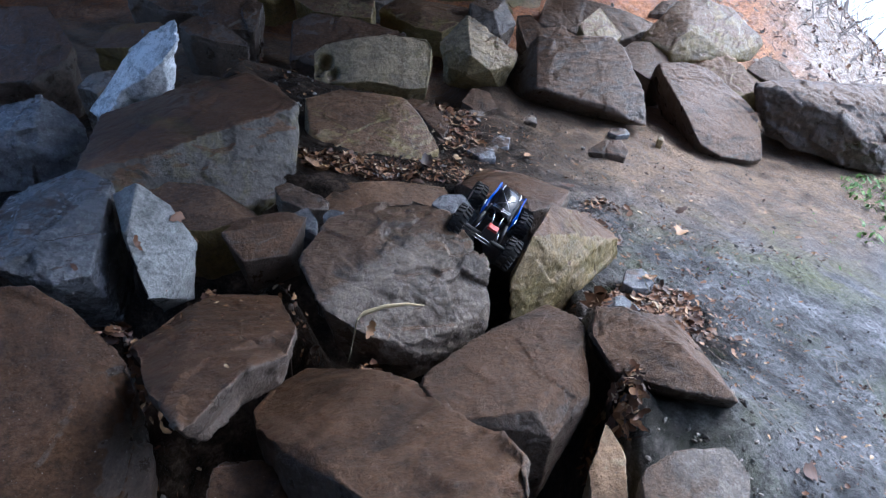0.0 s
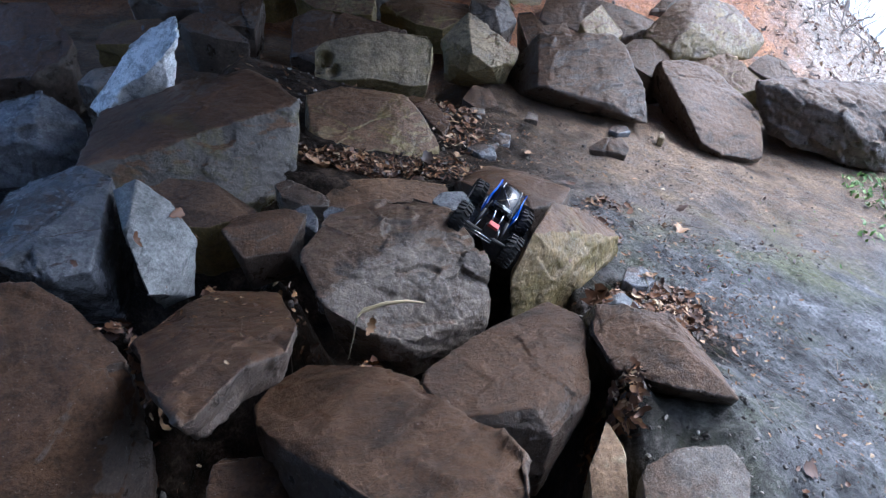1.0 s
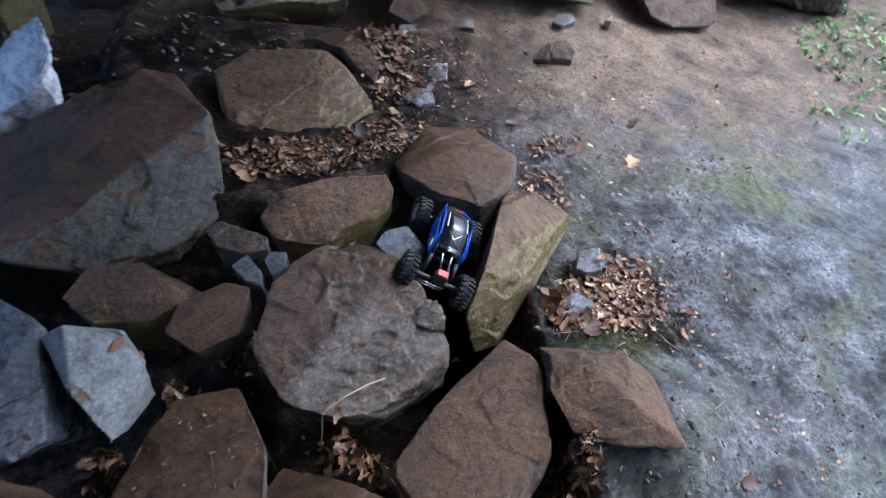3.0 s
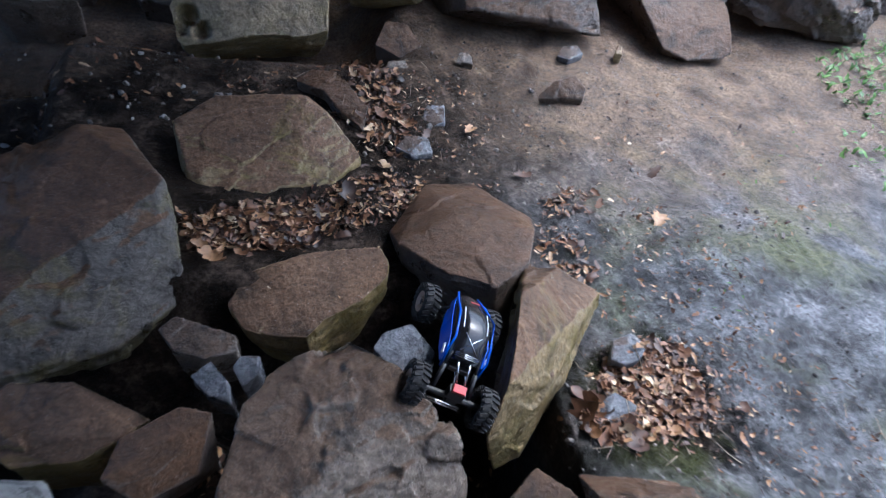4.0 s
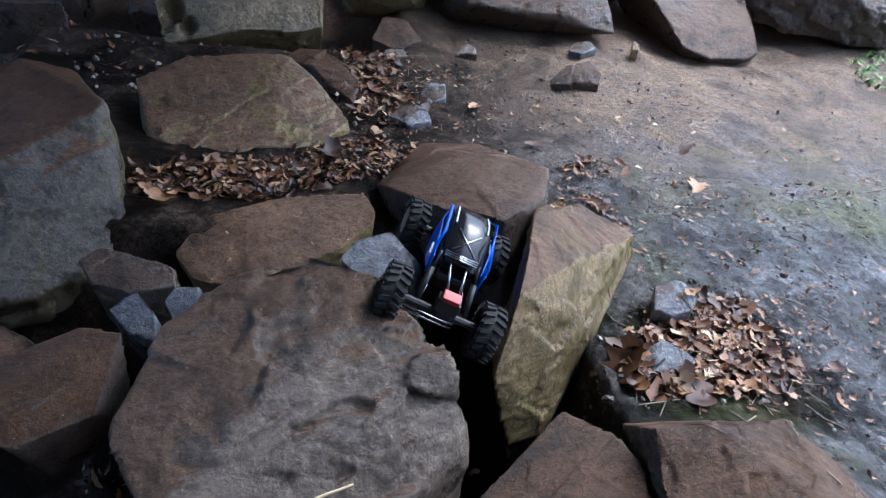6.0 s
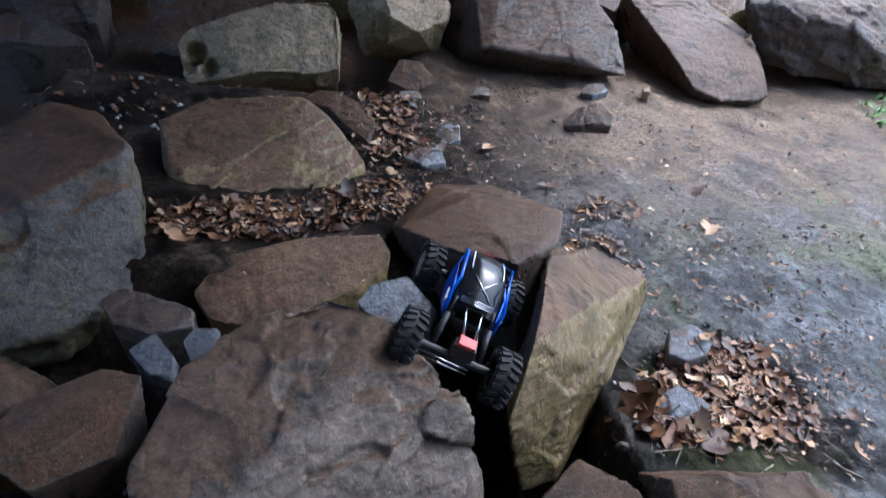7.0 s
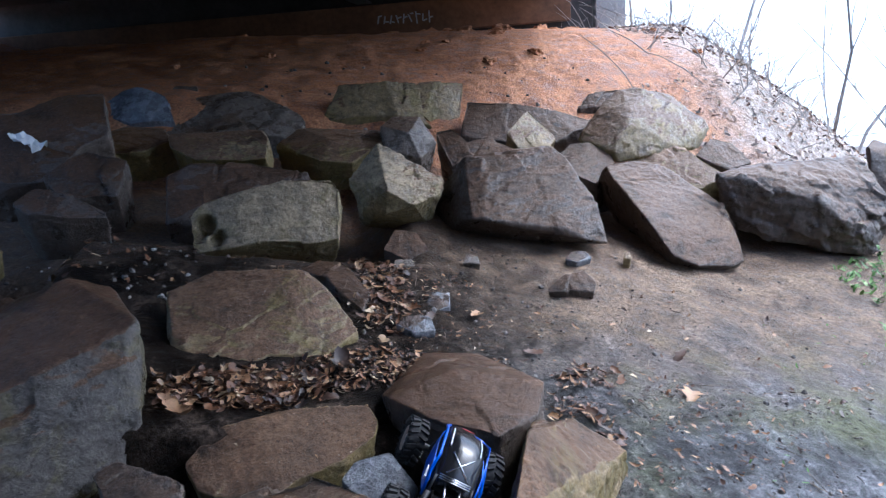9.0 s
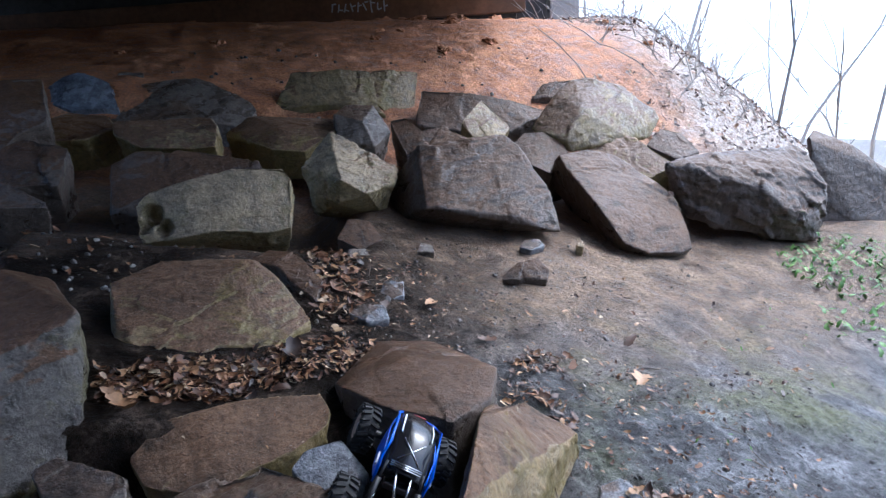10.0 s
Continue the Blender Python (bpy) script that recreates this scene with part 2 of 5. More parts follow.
# ---- shape helpers ----
def lattice(ix, iy, iz, seed):
    h = (ix.astype(np.int64) * 374761393 + iy.astype(np.int64) * 668265263 + iz.astype(np.int64) * 2147483647 + seed * 974634777) & 0x7FFFFFFF
    h = ((h ^ (h >> 13)) * 1274126177) & 0x7FFFFFFF
    h = h ^ (h >> 16)
    return (h & 0xFFFF) / 32767.5 - 1.0


def vnoise(p, seed=0):
    """Smooth value noise in -1..1 at the rows of p."""
    i = np.floor(p).astype(np.int64)
    f = p - i
    f = f * f * (3 - 2 * f)
    total = np.zeros(len(p))
    for dx in (0, 1):
        for dy in (0, 1):
            for dz in (0, 1):
                w = (f[:, 0] if dx else 1 - f[:, 0]) * (f[:, 1] if dy else 1 - f[:, 1]) * (f[:, 2] if dz else 1 - f[:, 2])
                total += w * lattice(i[:, 0] + dx, i[:, 1] + dy, i[:, 2] + dz, seed)
    return total


def fbm(p, seed=0, octaves=4, gain=0.5):
    total, a = np.zeros(len(p)), 1.0
    for o in range(octaves):
        total += a * vnoise(p * 2.03 ** o + 17.3 * o, seed + o)
        a *= gain
    return total


def facets(p, seed=0):
    """Flat splinters: every cell of a jittered lattice is a little plane of its own lean."""
    base = np.floor(p).astype(np.int64)
    best, out = np.full(len(p), 1e9), np.zeros(len(p))
    for dx in (-1, 0, 1):
        for dy in (-1, 0, 1):
            for dz in (-1, 0, 1):
                c = [base[:, 0] + dx, base[:, 1] + dy, base[:, 2] + dz]
                r = np.column_stack([lattice(*c, seed + k) for k in range(3)])
                d = p - np.column_stack(c) - 0.5 - 0.42 * r
                far = (d * d).sum(1)
                win = far < best
                lean = np.column_stack([lattice(*c, seed + 5 + k) for k in range(3)])
                best = np.where(win, far, best)
                out = np.where(win, (d * lean).sum(1) + 0.3 * lattice(*c, seed + 9), out)
    return out


def smooth(a, b, v):
    t = np.clip((v - a) / (b - a), 0, 1)
    return t * t * (3 - 2 * t)


def link_mesh(name, bm, material, parent=None, label="", shade=False):
    me = bpy.data.meshes.new(name)
    bm.to_mesh(me)
    bm.free()
    for p in me.polygons:
        p.use_smooth = shade
    for mt in material if isinstance(material, (list, tuple)) else [material]:
        me.materials.append(mt)
    ob = new(name, me)
    if parent:
        ob.parent = parent
    if label:
        tagged(ob, label)
    return ob


def part(name, bm, material, parent, label="", shade=False):
    return link_mesh(name, bm, material, parent, label, shade)


def box(bm, size, m=None, bevel=0.0):
    r = bmesh.ops.create_cube(bm, size=1.0)
    bmesh.ops.scale(bm, vec=size, verts=r["verts"])
    if bevel:
        edges = list({e for v in r["verts"] for e in v.link_edges})
        r2 = bmesh.ops.bevel(bm, geom=edges, offset=bevel, segments=2, affect="EDGES", profile=0.6)
        vs = list({v for f in r2["faces"] for v in f.verts} | {v for v in r["verts"] if v.is_valid})
    else:
        vs = r["verts"]
    if m is not None:
        bmesh.ops.transform(bm, matrix=m, verts=vs)
    return vs


def tube(bm, points, radii, sides=8):
    """A closed tapering tube along points."""
    pts = [Vector(p) for p in points]
    radii = list(radii) if hasattr(radii, "__len__") else [radii] * len(pts)
    rings = []
    for k, p in enumerate(pts):
        d = (pts[min(k + 1, len(pts) - 1)] - pts[max(k - 1, 0)]).normalized()
        a = d.orthogonal().normalized()
        b = d.cross(a)
        rings.append([bm.verts.new(p + radii[k] * (math.cos(2 * math.pi * s / sides) * a + math.sin(2 * math.pi * s / sides) * b)) for s in range(sides)])
    for r1, r2 in zip(rings, rings[1:]):
        best = min(range(sides), key=lambda o: (r1[0].co - r2[o].co).length)
        for s in range(sides):
            bm.faces.new((r1[s], r1[(s + 1) % sides], r2[(s + 1 + best) % sides], r2[(s + best) % sides]))
    bm.faces.new(rings[0][::-1])
    bm.faces.new(rings[-1])


# ---- the ground: one sheet, falling to the open side, rising to the bank ----
def ground_z(x, y):
    x, y = np.asarray(x, float), np.asarray(y, float)
    xs = np.where(x < -0.5, -0.5 + 0.7 * np.tanh((x + 0.5) / 0.7), np.where(x > 5, 5 + 3 * np.tanh((x - 5) / 3), x))
    yy = np.clip(y, -2, 30)
    z = -0.01 - 0.22 * (xs - 1) * (1 - 0.8 * smooth(5.2, 7.5, yy)) + 0.10 * (np.clip(yy, -2, 9) - 3) + 0.07 * np.clip(yy - 3.3, 0, 1.9)
    z = z + 0.85 * (1 - np.exp(-np.clip(yy - 5.4, 0, None) / 1.6)) * (1 - smooth(4.0, 8.0, x - 0.4 * (yy - 8))) - 0.10 * np.clip(yy - 13, 0, 17)
    z = z - np.clip(0.45 * np.clip(x - 4.2 - 0.35 * (np.clip(yy, 3, 30) - 8) - 2.2 * smooth(6.4, 4.8, yy), 0, None) - 0.35 * np.clip(4.5 - yy, 0, 3), 0, 4.5)
    z = z - 0.75 * smooth(0.70, 0.50, x) * smooth(2.62, 2.38, y)
    z = z + 0.13 * np.clip(x - 2.7, 0, 2.5) * smooth(6.4, 5.0, yy)
    for mx, my, mr, mh in ((-0.03, 1.65, 0.15, 0.62), (-0.73, 1.65, 0.13, 0.60), (-0.52, 1.84, 0.13, 0.66), (0.65, 1.46, 0.11, 0.16), (0.98, 1.52, 0.24, 0.11), (-0.40, 2.20, 0.16, 0.50)):
        z = z + mh * np.exp(-((x - mx) ** 2 + (y - my) ** 2) / (mr * mr))
    z = z - 0.30 * smooth(-0.85, -1.1, x) * smooth(4.2, 3.7, y)
    z = z - 0.30 * smooth(0.6, 0.2, x) * smooth(3.8, 4.05, y) * smooth(6.2, 5.6, y)
    # rise on the far left, added to block light from that side
    return z + 1.2 * smooth(-4.5, -7.5, x) * smooth(6.0, 9.0, y) * smooth(40, 20, y)


def make_ground():
    def axis(lo, a, b, hi, step):
        mid = list(np.arange(lo, a, step)) + list(np.arange(a, b, 0.013)) + list(np.arange(b, hi, step))
        out, d = [], step
        while d < 260:
            d *= 1.35
            out.append(d)
        far = np.cumsum(out)
        return np.array(list(lo - far[::-1]) + mid + list(mid[-1] + far))
    xs, ys = axis(-2.6, 0.5, 2.5, 5.2, 0.035), axis(-0.4, 1.0, 3.9, 9.6, 0.035)
    gx, gy = np.meshgrid(xs, ys)
    x, y = gx.ravel(), gy.ravel()
    p = np.column_stack([x, y, np.zeros_like(x)])
    near = smooth(40, 12, np.hypot(x, y))
    z = ground_z(x, y)
    z = z + near * (0.022 * fbm(p * 2.2, 5, 4) + 0.009 * fbm(p * 9, 9, 3) + (0.011 * np.abs(fbm(p * 17, 3, 2)) + 0.006 * fbm(p * 40, 6, 2)) * smooth(3.6, 2.6, y + vnoise(p * 1.5, 8)))
    z = z + 0.4 * smooth(15, 60, np.hypot(x, y)) * fbm(p * 0.05, 2, 3)
    verts = np.column_stack([x, y, z])
    nx, ny = len(xs), len(ys)
    idx = np.arange(nx * ny).reshape(ny, nx)
    faces = np.column_stack([idx[:-1, :-1].ravel(), idx[:-1, 1:].ravel(), idx[1:, 1:].ravel(), idx[1:, :-1].ravel()])
    me = bpy.data.meshes.new("ground")
    me.from_pydata(verts.tolist(), [], faces.tolist())
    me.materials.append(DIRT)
    me.polygons.foreach_set("use_smooth", [True] * len(faces))
    ob = new("ground", me)
    tagged(ob, "bare dirt ground, muddy grey by the rocks, red clay bank behind", "ground", kind="structure")
    return ob


ground = make_ground()

# ---- boulders ----
PENDING = []


def boulder(name, at, turn, outline, depth, skew=(0, 0), mat="brown", label="", seed=0, foot=0.82, cuts=(), dents=(), rough=1.0):
    """A broken block: an outlined face, extruded back with a skew, then worn and chipped."""
    bm = bmesh.new()
    rings = []
    for z, k in ((0.0, 1.0), (-0.4 * depth, 0.5 * foot + 0.57), (-depth, foot)):
        rings.append([bm.verts.new((u * k + skew[0] * -z / depth, v * k + skew[1] * -z / depth, z)) for u, v in outline])
    n = len(outline)
    bm.faces.new(rings[0])
    bm.faces.new(rings[-1][::-1])
    for a, b in zip(rings, rings[1:]):
        for i in range(n):
            bm.faces.new((a[i], b[i], b[(i + 1) % n], a[(i + 1) % n]))
    bmesh.ops.recalc_face_normals(bm, faces=bm.faces[:])
    bmesh.ops.triangulate(bm, faces=bm.faces[:])
    ob = link_mesh(name, bm, ROCK[mat], shade=True)
    span = max(max(u for u, v in outline) - min(u for u, v in outline), max(v for u, v in outline) - min(v for u, v in outline))
    size = max(0.006, min(0.014, span * 0.013))
    r = ob.modifiers.new("remesh", "REMESH")
    r.mode, r.voxel_size = "VOXEL", size
    s = ob.modifiers.new("smooth", "SMOOTH")
    s.factor, s.iterations = 0.4, 1
    ob.matrix_world = pose(*at, *turn)
    tagged(ob, label, "rock", "riprap boulders", "")
    PENDING.append((ob, seed, span, cuts, dents, rough))
    return ob


def hewn(name, at, corners, mat="brown", label="", seed=0, rough=1.0):
    """A quarried block: the hull of its worn corners, which lie round the block's middle."""
    bm = bmesh.new()
    vs = [bm.verts.new(c) for c in corners]
    r = bmesh.ops.convex_hull(bm, input=vs)
    bmesh.ops.delete(bm, geom=[v for v in set(r["geom_interior"] + r["geom_unused"]) if isinstance(v, bmesh.types.BMVert)], context="VERTS")
    bmesh.ops.recalc_face_normals(bm, faces=bm.faces[:])
    ob = link_mesh(name, bm, ROCK[mat], shade=True)
    span = max(max(c[k] for c in corners) - min(c[k] for c in corners) for k in (0, 1, 2))
    r = ob.modifiers.new("remesh", "REMESH")
    r.mode, r.voxel_size = "VOXEL", max(0.005, min(0.012, span * 0.011))
    s = ob.modifiers.new("smooth", "SMOOTH")
    s.factor, s.iterations = 0.5, 1
    ob.matrix_world = pose(*at)
    tagged(ob, label, "rock", "riprap boulders", "")
    PENDING.append((ob, seed, span, None, (), rough))
    return ob


def finish_boulders():
    bpy.context.view_layer.update()
    dg = bpy.context.evaluated_depsgraph_get()
    for ob, seed, span, cuts, dents, rough in PENDING:
        me = bpy.data.meshes.new_from_object(ob.evaluated_get(dg))
        n = len(me.vertices)
        co, nrm = np.empty(n * 3), np.empty(n * 3)
        me.vertices.foreach_get("co", co)
        me.vertices.foreach_get("normal", nrm)
        co, nrm = co.reshape(-1, 3), nrm.reshape(-1, 3)
        rng = np.random.RandomState(seed)
        mid = co.mean(0)
        # broken sides, each falling away from an edge line across the open face
        for u1, v1, u2, v2, deg in cuts or ():
            side = np.array([v2 - v1, u1 - u2, 0.0])
            d = math.sin(radians(deg)) * side / np.linalg.norm(side) + np.array([0, 0, math.cos(radians(deg))])
            over = np.clip((co - np.array([u1, v1, 0.0])) @ d, 0, None)
            co = co - np.outer(over, d)
        # flat chips off the corners
        for k in range(7):
            d = rng.normal(size=3)
            d[2] = abs(d[2])
            d /= np.linalg.norm(d)
            h = (co - mid) @ d
            over = np.clip(h - h.max() * (1 - rng.uniform(0.0, 0.05)), 0, None)
            co = co - np.outer(over, d)
        # broad flat facets that meet across the open face
        for k in range(0 if cuts is None else 4):
            a, lean = rng.uniform(0, 6.283), radians(rng.uniform(5, 13))
            d = np.array([math.cos(a) * math.sin(lean), math.sin(a) * math.sin(lean), math.cos(lean)])
            start = np.array([math.cos(a), math.sin(a), 0.0]) * rng.uniform(0.05, 0.3) * span
            over = np.clip((co - start) @ d, 0, None)
            co = co - np.outer(over, d)
        for u, v, r in dents:
            far = np.hypot(co[:, 0] - u, co[:, 1] - v)
            co[:, 2] -= 1.3 * np.sqrt(np.clip(r * r - far * far, 0, None)) * (co[:, 2] > -0.12)
        amp = rough * min(0.02, 0.035 * span)
        tilt = Euler(rng.uniform(-0.5, 0.5, 3)).to_matrix()
        q = co @ np.array(tilt) + rng.uniform(-50, 50, 3)
        wild = smooth(-0.1, 0.5, fbm(q * 3.0, seed + 2, 2))
        warp = q + 0.012 * np.column_stack([vnoise(q * 9, seed + k) for k in range(3)])
        split = facets(warp * np.array([4.5, 5.5, 9.0]), seed + 7) + 0.45 * facets(warp * np.array([14, 16, 26]), seed + 8)
        ledge = 1.6 * fbm(q * np.array([3.0, 4.0, 8.0]), seed + 13, 2) + 0.25 * vnoise(q * 22, seed + 4)
        flake = np.floor(ledge) + smooth(0.72, 1.0, ledge - np.floor(ledge))
        grit = fbm(q * 42, seed + 21, 3, 0.6)
        cracks = fbm(q * np.array([3.5, 5, 8]), seed + 31, 2)
        furrow = -smooth(0.035, 0.0, np.abs(cracks)) * smooth(0.0, 0.5, vnoise(q * 4, seed + 3))
        disp = amp * ((0.32 + 0.46 * wild) * split + 0.09 * flake + (0.05 + 0.07 * wild) * grit + 0.12 * furrow)
        co = co + nrm * disp[:, None]
        me.vertices.foreach_set("co", co.ravel())
        me.update()
        old = ob.data
        ob.modifiers.clear()
        ob.data = me
        name = old.name
        bpy.data.meshes.remove(old)
        me.name = name
        me.polygons.foreach_set("use_smooth", [True] * len(me.polygons))


hewn("boulder", (0.05, 1.95, 0.08), [(-0.15, 0.22, 0.20), (0.05, 0.27, 0.22), (0.18, 0.13, 0.23), (0.28, -0.03, 0.09), (0.31, -0.09, -0.03), (0.06, -0.25, -0.06), (-0.07, -0.28, -0.02), (-0.22, -0.26, 0.07), (-0.31, -0.07, 0.15), (-0.25, 0.10, 0.19), (0.00, -0.05, 0.17), (-0.05, 0.25, -0.08), (0.20, 0.10, -0.08), (0.27, -0.10, -0.18), (0.05, -0.19, -0.23), (-0.15, -0.17, -0.18), (-0.25, 0.00, -0.08)], mat="grey", label="grey-brown furrowed boulder wedged among the others", seed=1, rough=1.25)
hewn("boulder", (-0.79, 2.71, 0.32), [(-0.47, 0.19, 0.09), (-0.31, -0.42, 0.02), (0.13, 0.32, 0.27), (0.24, 0.37, 0.21), (0.41, 0.06, 0.18), (-0.08, -0.29, 0.06), (0.15, -0.07, 0.12), (-0.05, -0.38, -0.16), (0.40, -0.11, -0.14), (0.21, -0.28, -0.16), (-0.27, -0.31, -0.12), (-0.36, 0.14, -0.22), (0.29, 0.34, -0.22), (0.19, -0.21, -0.27), (0.37, -0.03, -0.27)], mat="slab", label="large brown slab boulder with a steep stained front", seed=2, rough=1.0)
hewn("boulder", (-0.1, 3.18, 0.23), [(-0.34, 0.08, 0.20), (-0.18, 0.18, 0.23), (0.15, 0.16, 0.20), (0.21, 0.15, 0.13), (0.33, 0.03, -0.02), (0.10, -0.02, 0.08), (-0.30, -0.09, 0.10), (-0.32, -0.18, -0.07), (-0.11, -0.23, -0.06), (0.12, -0.16, -0.07), (-0.30, 0.22, -0.13), (0.20, 0.22, -0.13), (-0.30, -0.13, -0.23), (0.28, 0.02, -0.18), (-0.10, -0.18, -0.23)], mat="olive", label="brown boulder with a mossy yellow-green lower edge", seed=3, rough=0.9)
boulder("boulder", (0.00, 2.55, 0.16), (22, 0, 23), [(-0.24, 0.01), (-0.18, -0.06), (-0.09, -0.13), (-0.01, -0.10), (0.12, -0.10), (0.23, -0.07), (0.27, -0.01), (0.27, 0.05), (0.04, 0.14), (-0.16, 0.16), (-0.25, 0.10)], 0.21, skew=(0.0, -0.06), mat='olive', label='flat mossy brown rock with a crumbly reddish rim', seed=4)
hewn("boulder", (0.54, 2.72, 0.07), [(-0.10, 0.30, 0.10), (-0.25, -0.06, 0.14), (-0.27, 0.08, 0.08), (0.22, -0.06, 0.12), (0.02, -0.30, 0.13), (-0.12, -0.22, 0.13), (0.16, -0.20, 0.10), (0.26, 0.10, 0.03), (0.08, 0.31, 0.07), (-0.04, 0.03, 0.16), (-0.24, -0.07, -0.17), (0.21, -0.02, -0.17), (0.01, -0.32, -0.17), (-0.04, 0.33, -0.12)], mat="brown", label="smooth reddish-brown boulder behind the toy car", seed=5, rough=0.5)
hewn("boulder", (0.67, 2.25, 0.03), [(-0.18, -0.24, 0.23), (-0.06, 0.06, 0.22), (0.03, 0.31, 0.10), (0.13, 0.25, 0.12), (0.24, 0.17, 0.05), (0.26, 0.20, -0.03), (0.06, -0.05, -0.06), (-0.05, -0.18, 0.07), (-0.14, -0.23, -0.10), (-0.26, -0.30, 0.09), (-0.07, 0.10, -0.23), (0.18, 0.20, -0.23), (-0.22, -0.25, -0.18), (-0.12, -0.20, -0.23)], mat="olive", label="pale tan boulder beside the toy car, edged with green", seed=6, rough=1.0)
hewn("boulder", (0.36, 1.61, -0.08), [(-0.25, -0.12, 0.13), (-0.06, 0.09, 0.15), (0.17, 0.26, 0.16), (0.26, 0.15, 0.17), (0.25, 0.05, 0.17), (0.15, -0.04, 0.15), (0.23, -0.12, 0.08), (0.10, -0.27, 0.06), (0.05, -0.25, 0.13), (-0.16, -0.27, 0.11), (-0.20, -0.11, -0.12), (0.14, 0.21, -0.12), (0.22, -0.03, -0.14), (0.08, -0.25, -0.17), (-0.14, -0.25, -0.12)], mat="brown", label="brown flat-topped slab with a red chipped side", seed=7, rough=1.0)
hewn("boulder", (0.8, 1.63, 0.02), [(-0.16, 0.22, 0.01), (-0.16, 0.09, 0.13), (-0.19, 0.00, 0.09), (-0.06, 0.07, 0.14), (0.08, 0.08, 0.10), (0.03, -0.11, 0.12), (0.16, -0.22, 0.02), (-0.05, -0.19, 0.05), (-0.15, -0.13, 0.05), (0.16, 0.04, 0.01), (0.20, -0.13, -0.07), (0.10, 0.17, -0.05), (-0.10, 0.21, -0.14), (-0.08, 0.03, -0.14), (0.15, -0.05, -0.14)], mat="brown", label="pointed brown rock with a lit chipped edge on the dirt", seed=8, rough=0.9)
boulder("boulder", (0.01, 1.20, 0.15), (-8, -4, 1), [(-0.26, 0.05), (-0.18, -0.08), (-0.02, -0.24), (0.12, -0.36), (0.30, -0.40), (0.33, -0.15), (0.28, -0.10), (0.18, 0.03), (0.10, 0.17), (-0.07, 0.29), (-0.20, 0.37), (-0.28, 0.28), (-0.30, 0.16)], 0.30, skew=(-0.01, 0.03), mat='brown', label='long brown slab boulder with a ragged upper edge', seed=9, cuts=[(-0.27, 0.08, -0.0, -0.24, 38)])
boulder("boulder", (-0.38, 1.43, 0.19), (-6, -4, 0), [(-0.09, -0.21), (0.03, -0.35), (0.05, -0.33), (0.10, -0.16), (0.19, -0.05), (0.17, 0.15), (0.07, 0.37), (-0.10, 0.35), (-0.20, 0.19), (-0.23, 0.05)], 0.11, skew=(-0.0, 0.01), mat='brown', label='brown slab strewn with leaf bits and twigs', seed=10, cuts=[(0.03, -0.32, 0.18, 0.01, 30)])
boulder("boulder", (-0.69, 1.27, 0.14), (33, 0, 34), [(-0.30, -0.00), (-0.21, -0.24), (0.06, -0.32), (0.12, -0.25), (0.16, -0.15), (0.17, -0.04), (0.14, 0.10), (0.08, 0.23), (0.01, 0.32), (-0.22, 0.36)], 0.37, skew=(0.0, -0.15), mat='brown', label='rounded rusty-brown boulder with a grey worn corner', seed=11, cuts=[(-0.04, -0.28, 0.14, -0.03, 40)])
hewn("boulder", (-0.94, 1.79, 0.24), [(0.02, 0.20, 0.21), (0.17, 0.09, 0.22), (0.20, -0.20, 0.05), (-0.20, 0.18, 0.12), (-0.14, -0.09, 0.10), (-0.01, -0.24, 0.08), (0.12, -0.24, 0.04), (0.02, -0.04, -0.21), (0.17, -0.01, -0.21), (0.18, 0.09, -0.14), (-0.16, 0.16, -0.19), (0.04, 0.23, -0.14)], mat="blue", label="dark blue-grey damp boulder with sharp edges", seed=12, rough=1.1)
hewn("boulder", (-0.65, 1.78, 0.26), [(-0.11, 0.05, 0.17), (-0.03, 0.04, 0.21), (0.05, 0.05, 0.14), (0.11, 0.05, 0.02), (-0.02, -0.11, 0.09), (0.04, -0.17, -0.05), (0.07, -0.13, -0.07), (0.03, 0.17, 0.02), (-0.07, 0.17, 0.06), (-0.01, 0.04, -0.21), (0.08, 0.07, -0.18), (-0.07, 0.12, -0.16)], mat="slate", label="pale grey pointed rock standing on end", seed=13, rough=0.8)
boulder("boulder", (-0.64, 2.10, 0.30), (27, 0, 0), [(-0.09, -0.09), (0.08, -0.10), (0.24, -0.03), (0.06, 0.09), (-0.10, 0.12), (-0.19, 0.01)], 0.21, skew=(0.0, -0.07), mat='olive', label='small olive and ochre rock in the gap', seed=14)
hewn("boulder", (-0.38, 1.99, 0.17), [(-0.12, -0.06, 0.10), (0.13, 0.07, 0.11), (0.05, 0.10, 0.12), (-0.09, 0.04, 0.11), (-0.05, -0.09, 0.02), (0.08, -0.04, 0.02), (-0.04, -0.04, -0.12), (0.10, 0.04, -0.09), (-0.02, 0.07, -0.09)], mat="brown", label="small dark flat rock in the gap", seed=15, rough=0.6)
boulder("boulder", (-0.32, 2.34, 0.25), (25, 0, 14), [(-0.07, -0.01), (0.00, -0.06), (0.09, -0.07), (0.10, -0.02), (-0.04, 0.09), (-0.09, 0.07)], 0.17, skew=(0.0, -0.05), mat='grey', label='small grey-brown rock beside the leaf litter', seed=16)
boulder("stone", (-0.28, 2.21, 0.21), (37, 0, 0), [(-0.02, -0.03), (0.04, -0.06), (0.04, 0.00), (-0.00, 0.06), (-0.06, 0.03)], 0.13, skew=(0.0, -0.06), mat='blue', label='small blue-grey stone in the gap', seed=17)
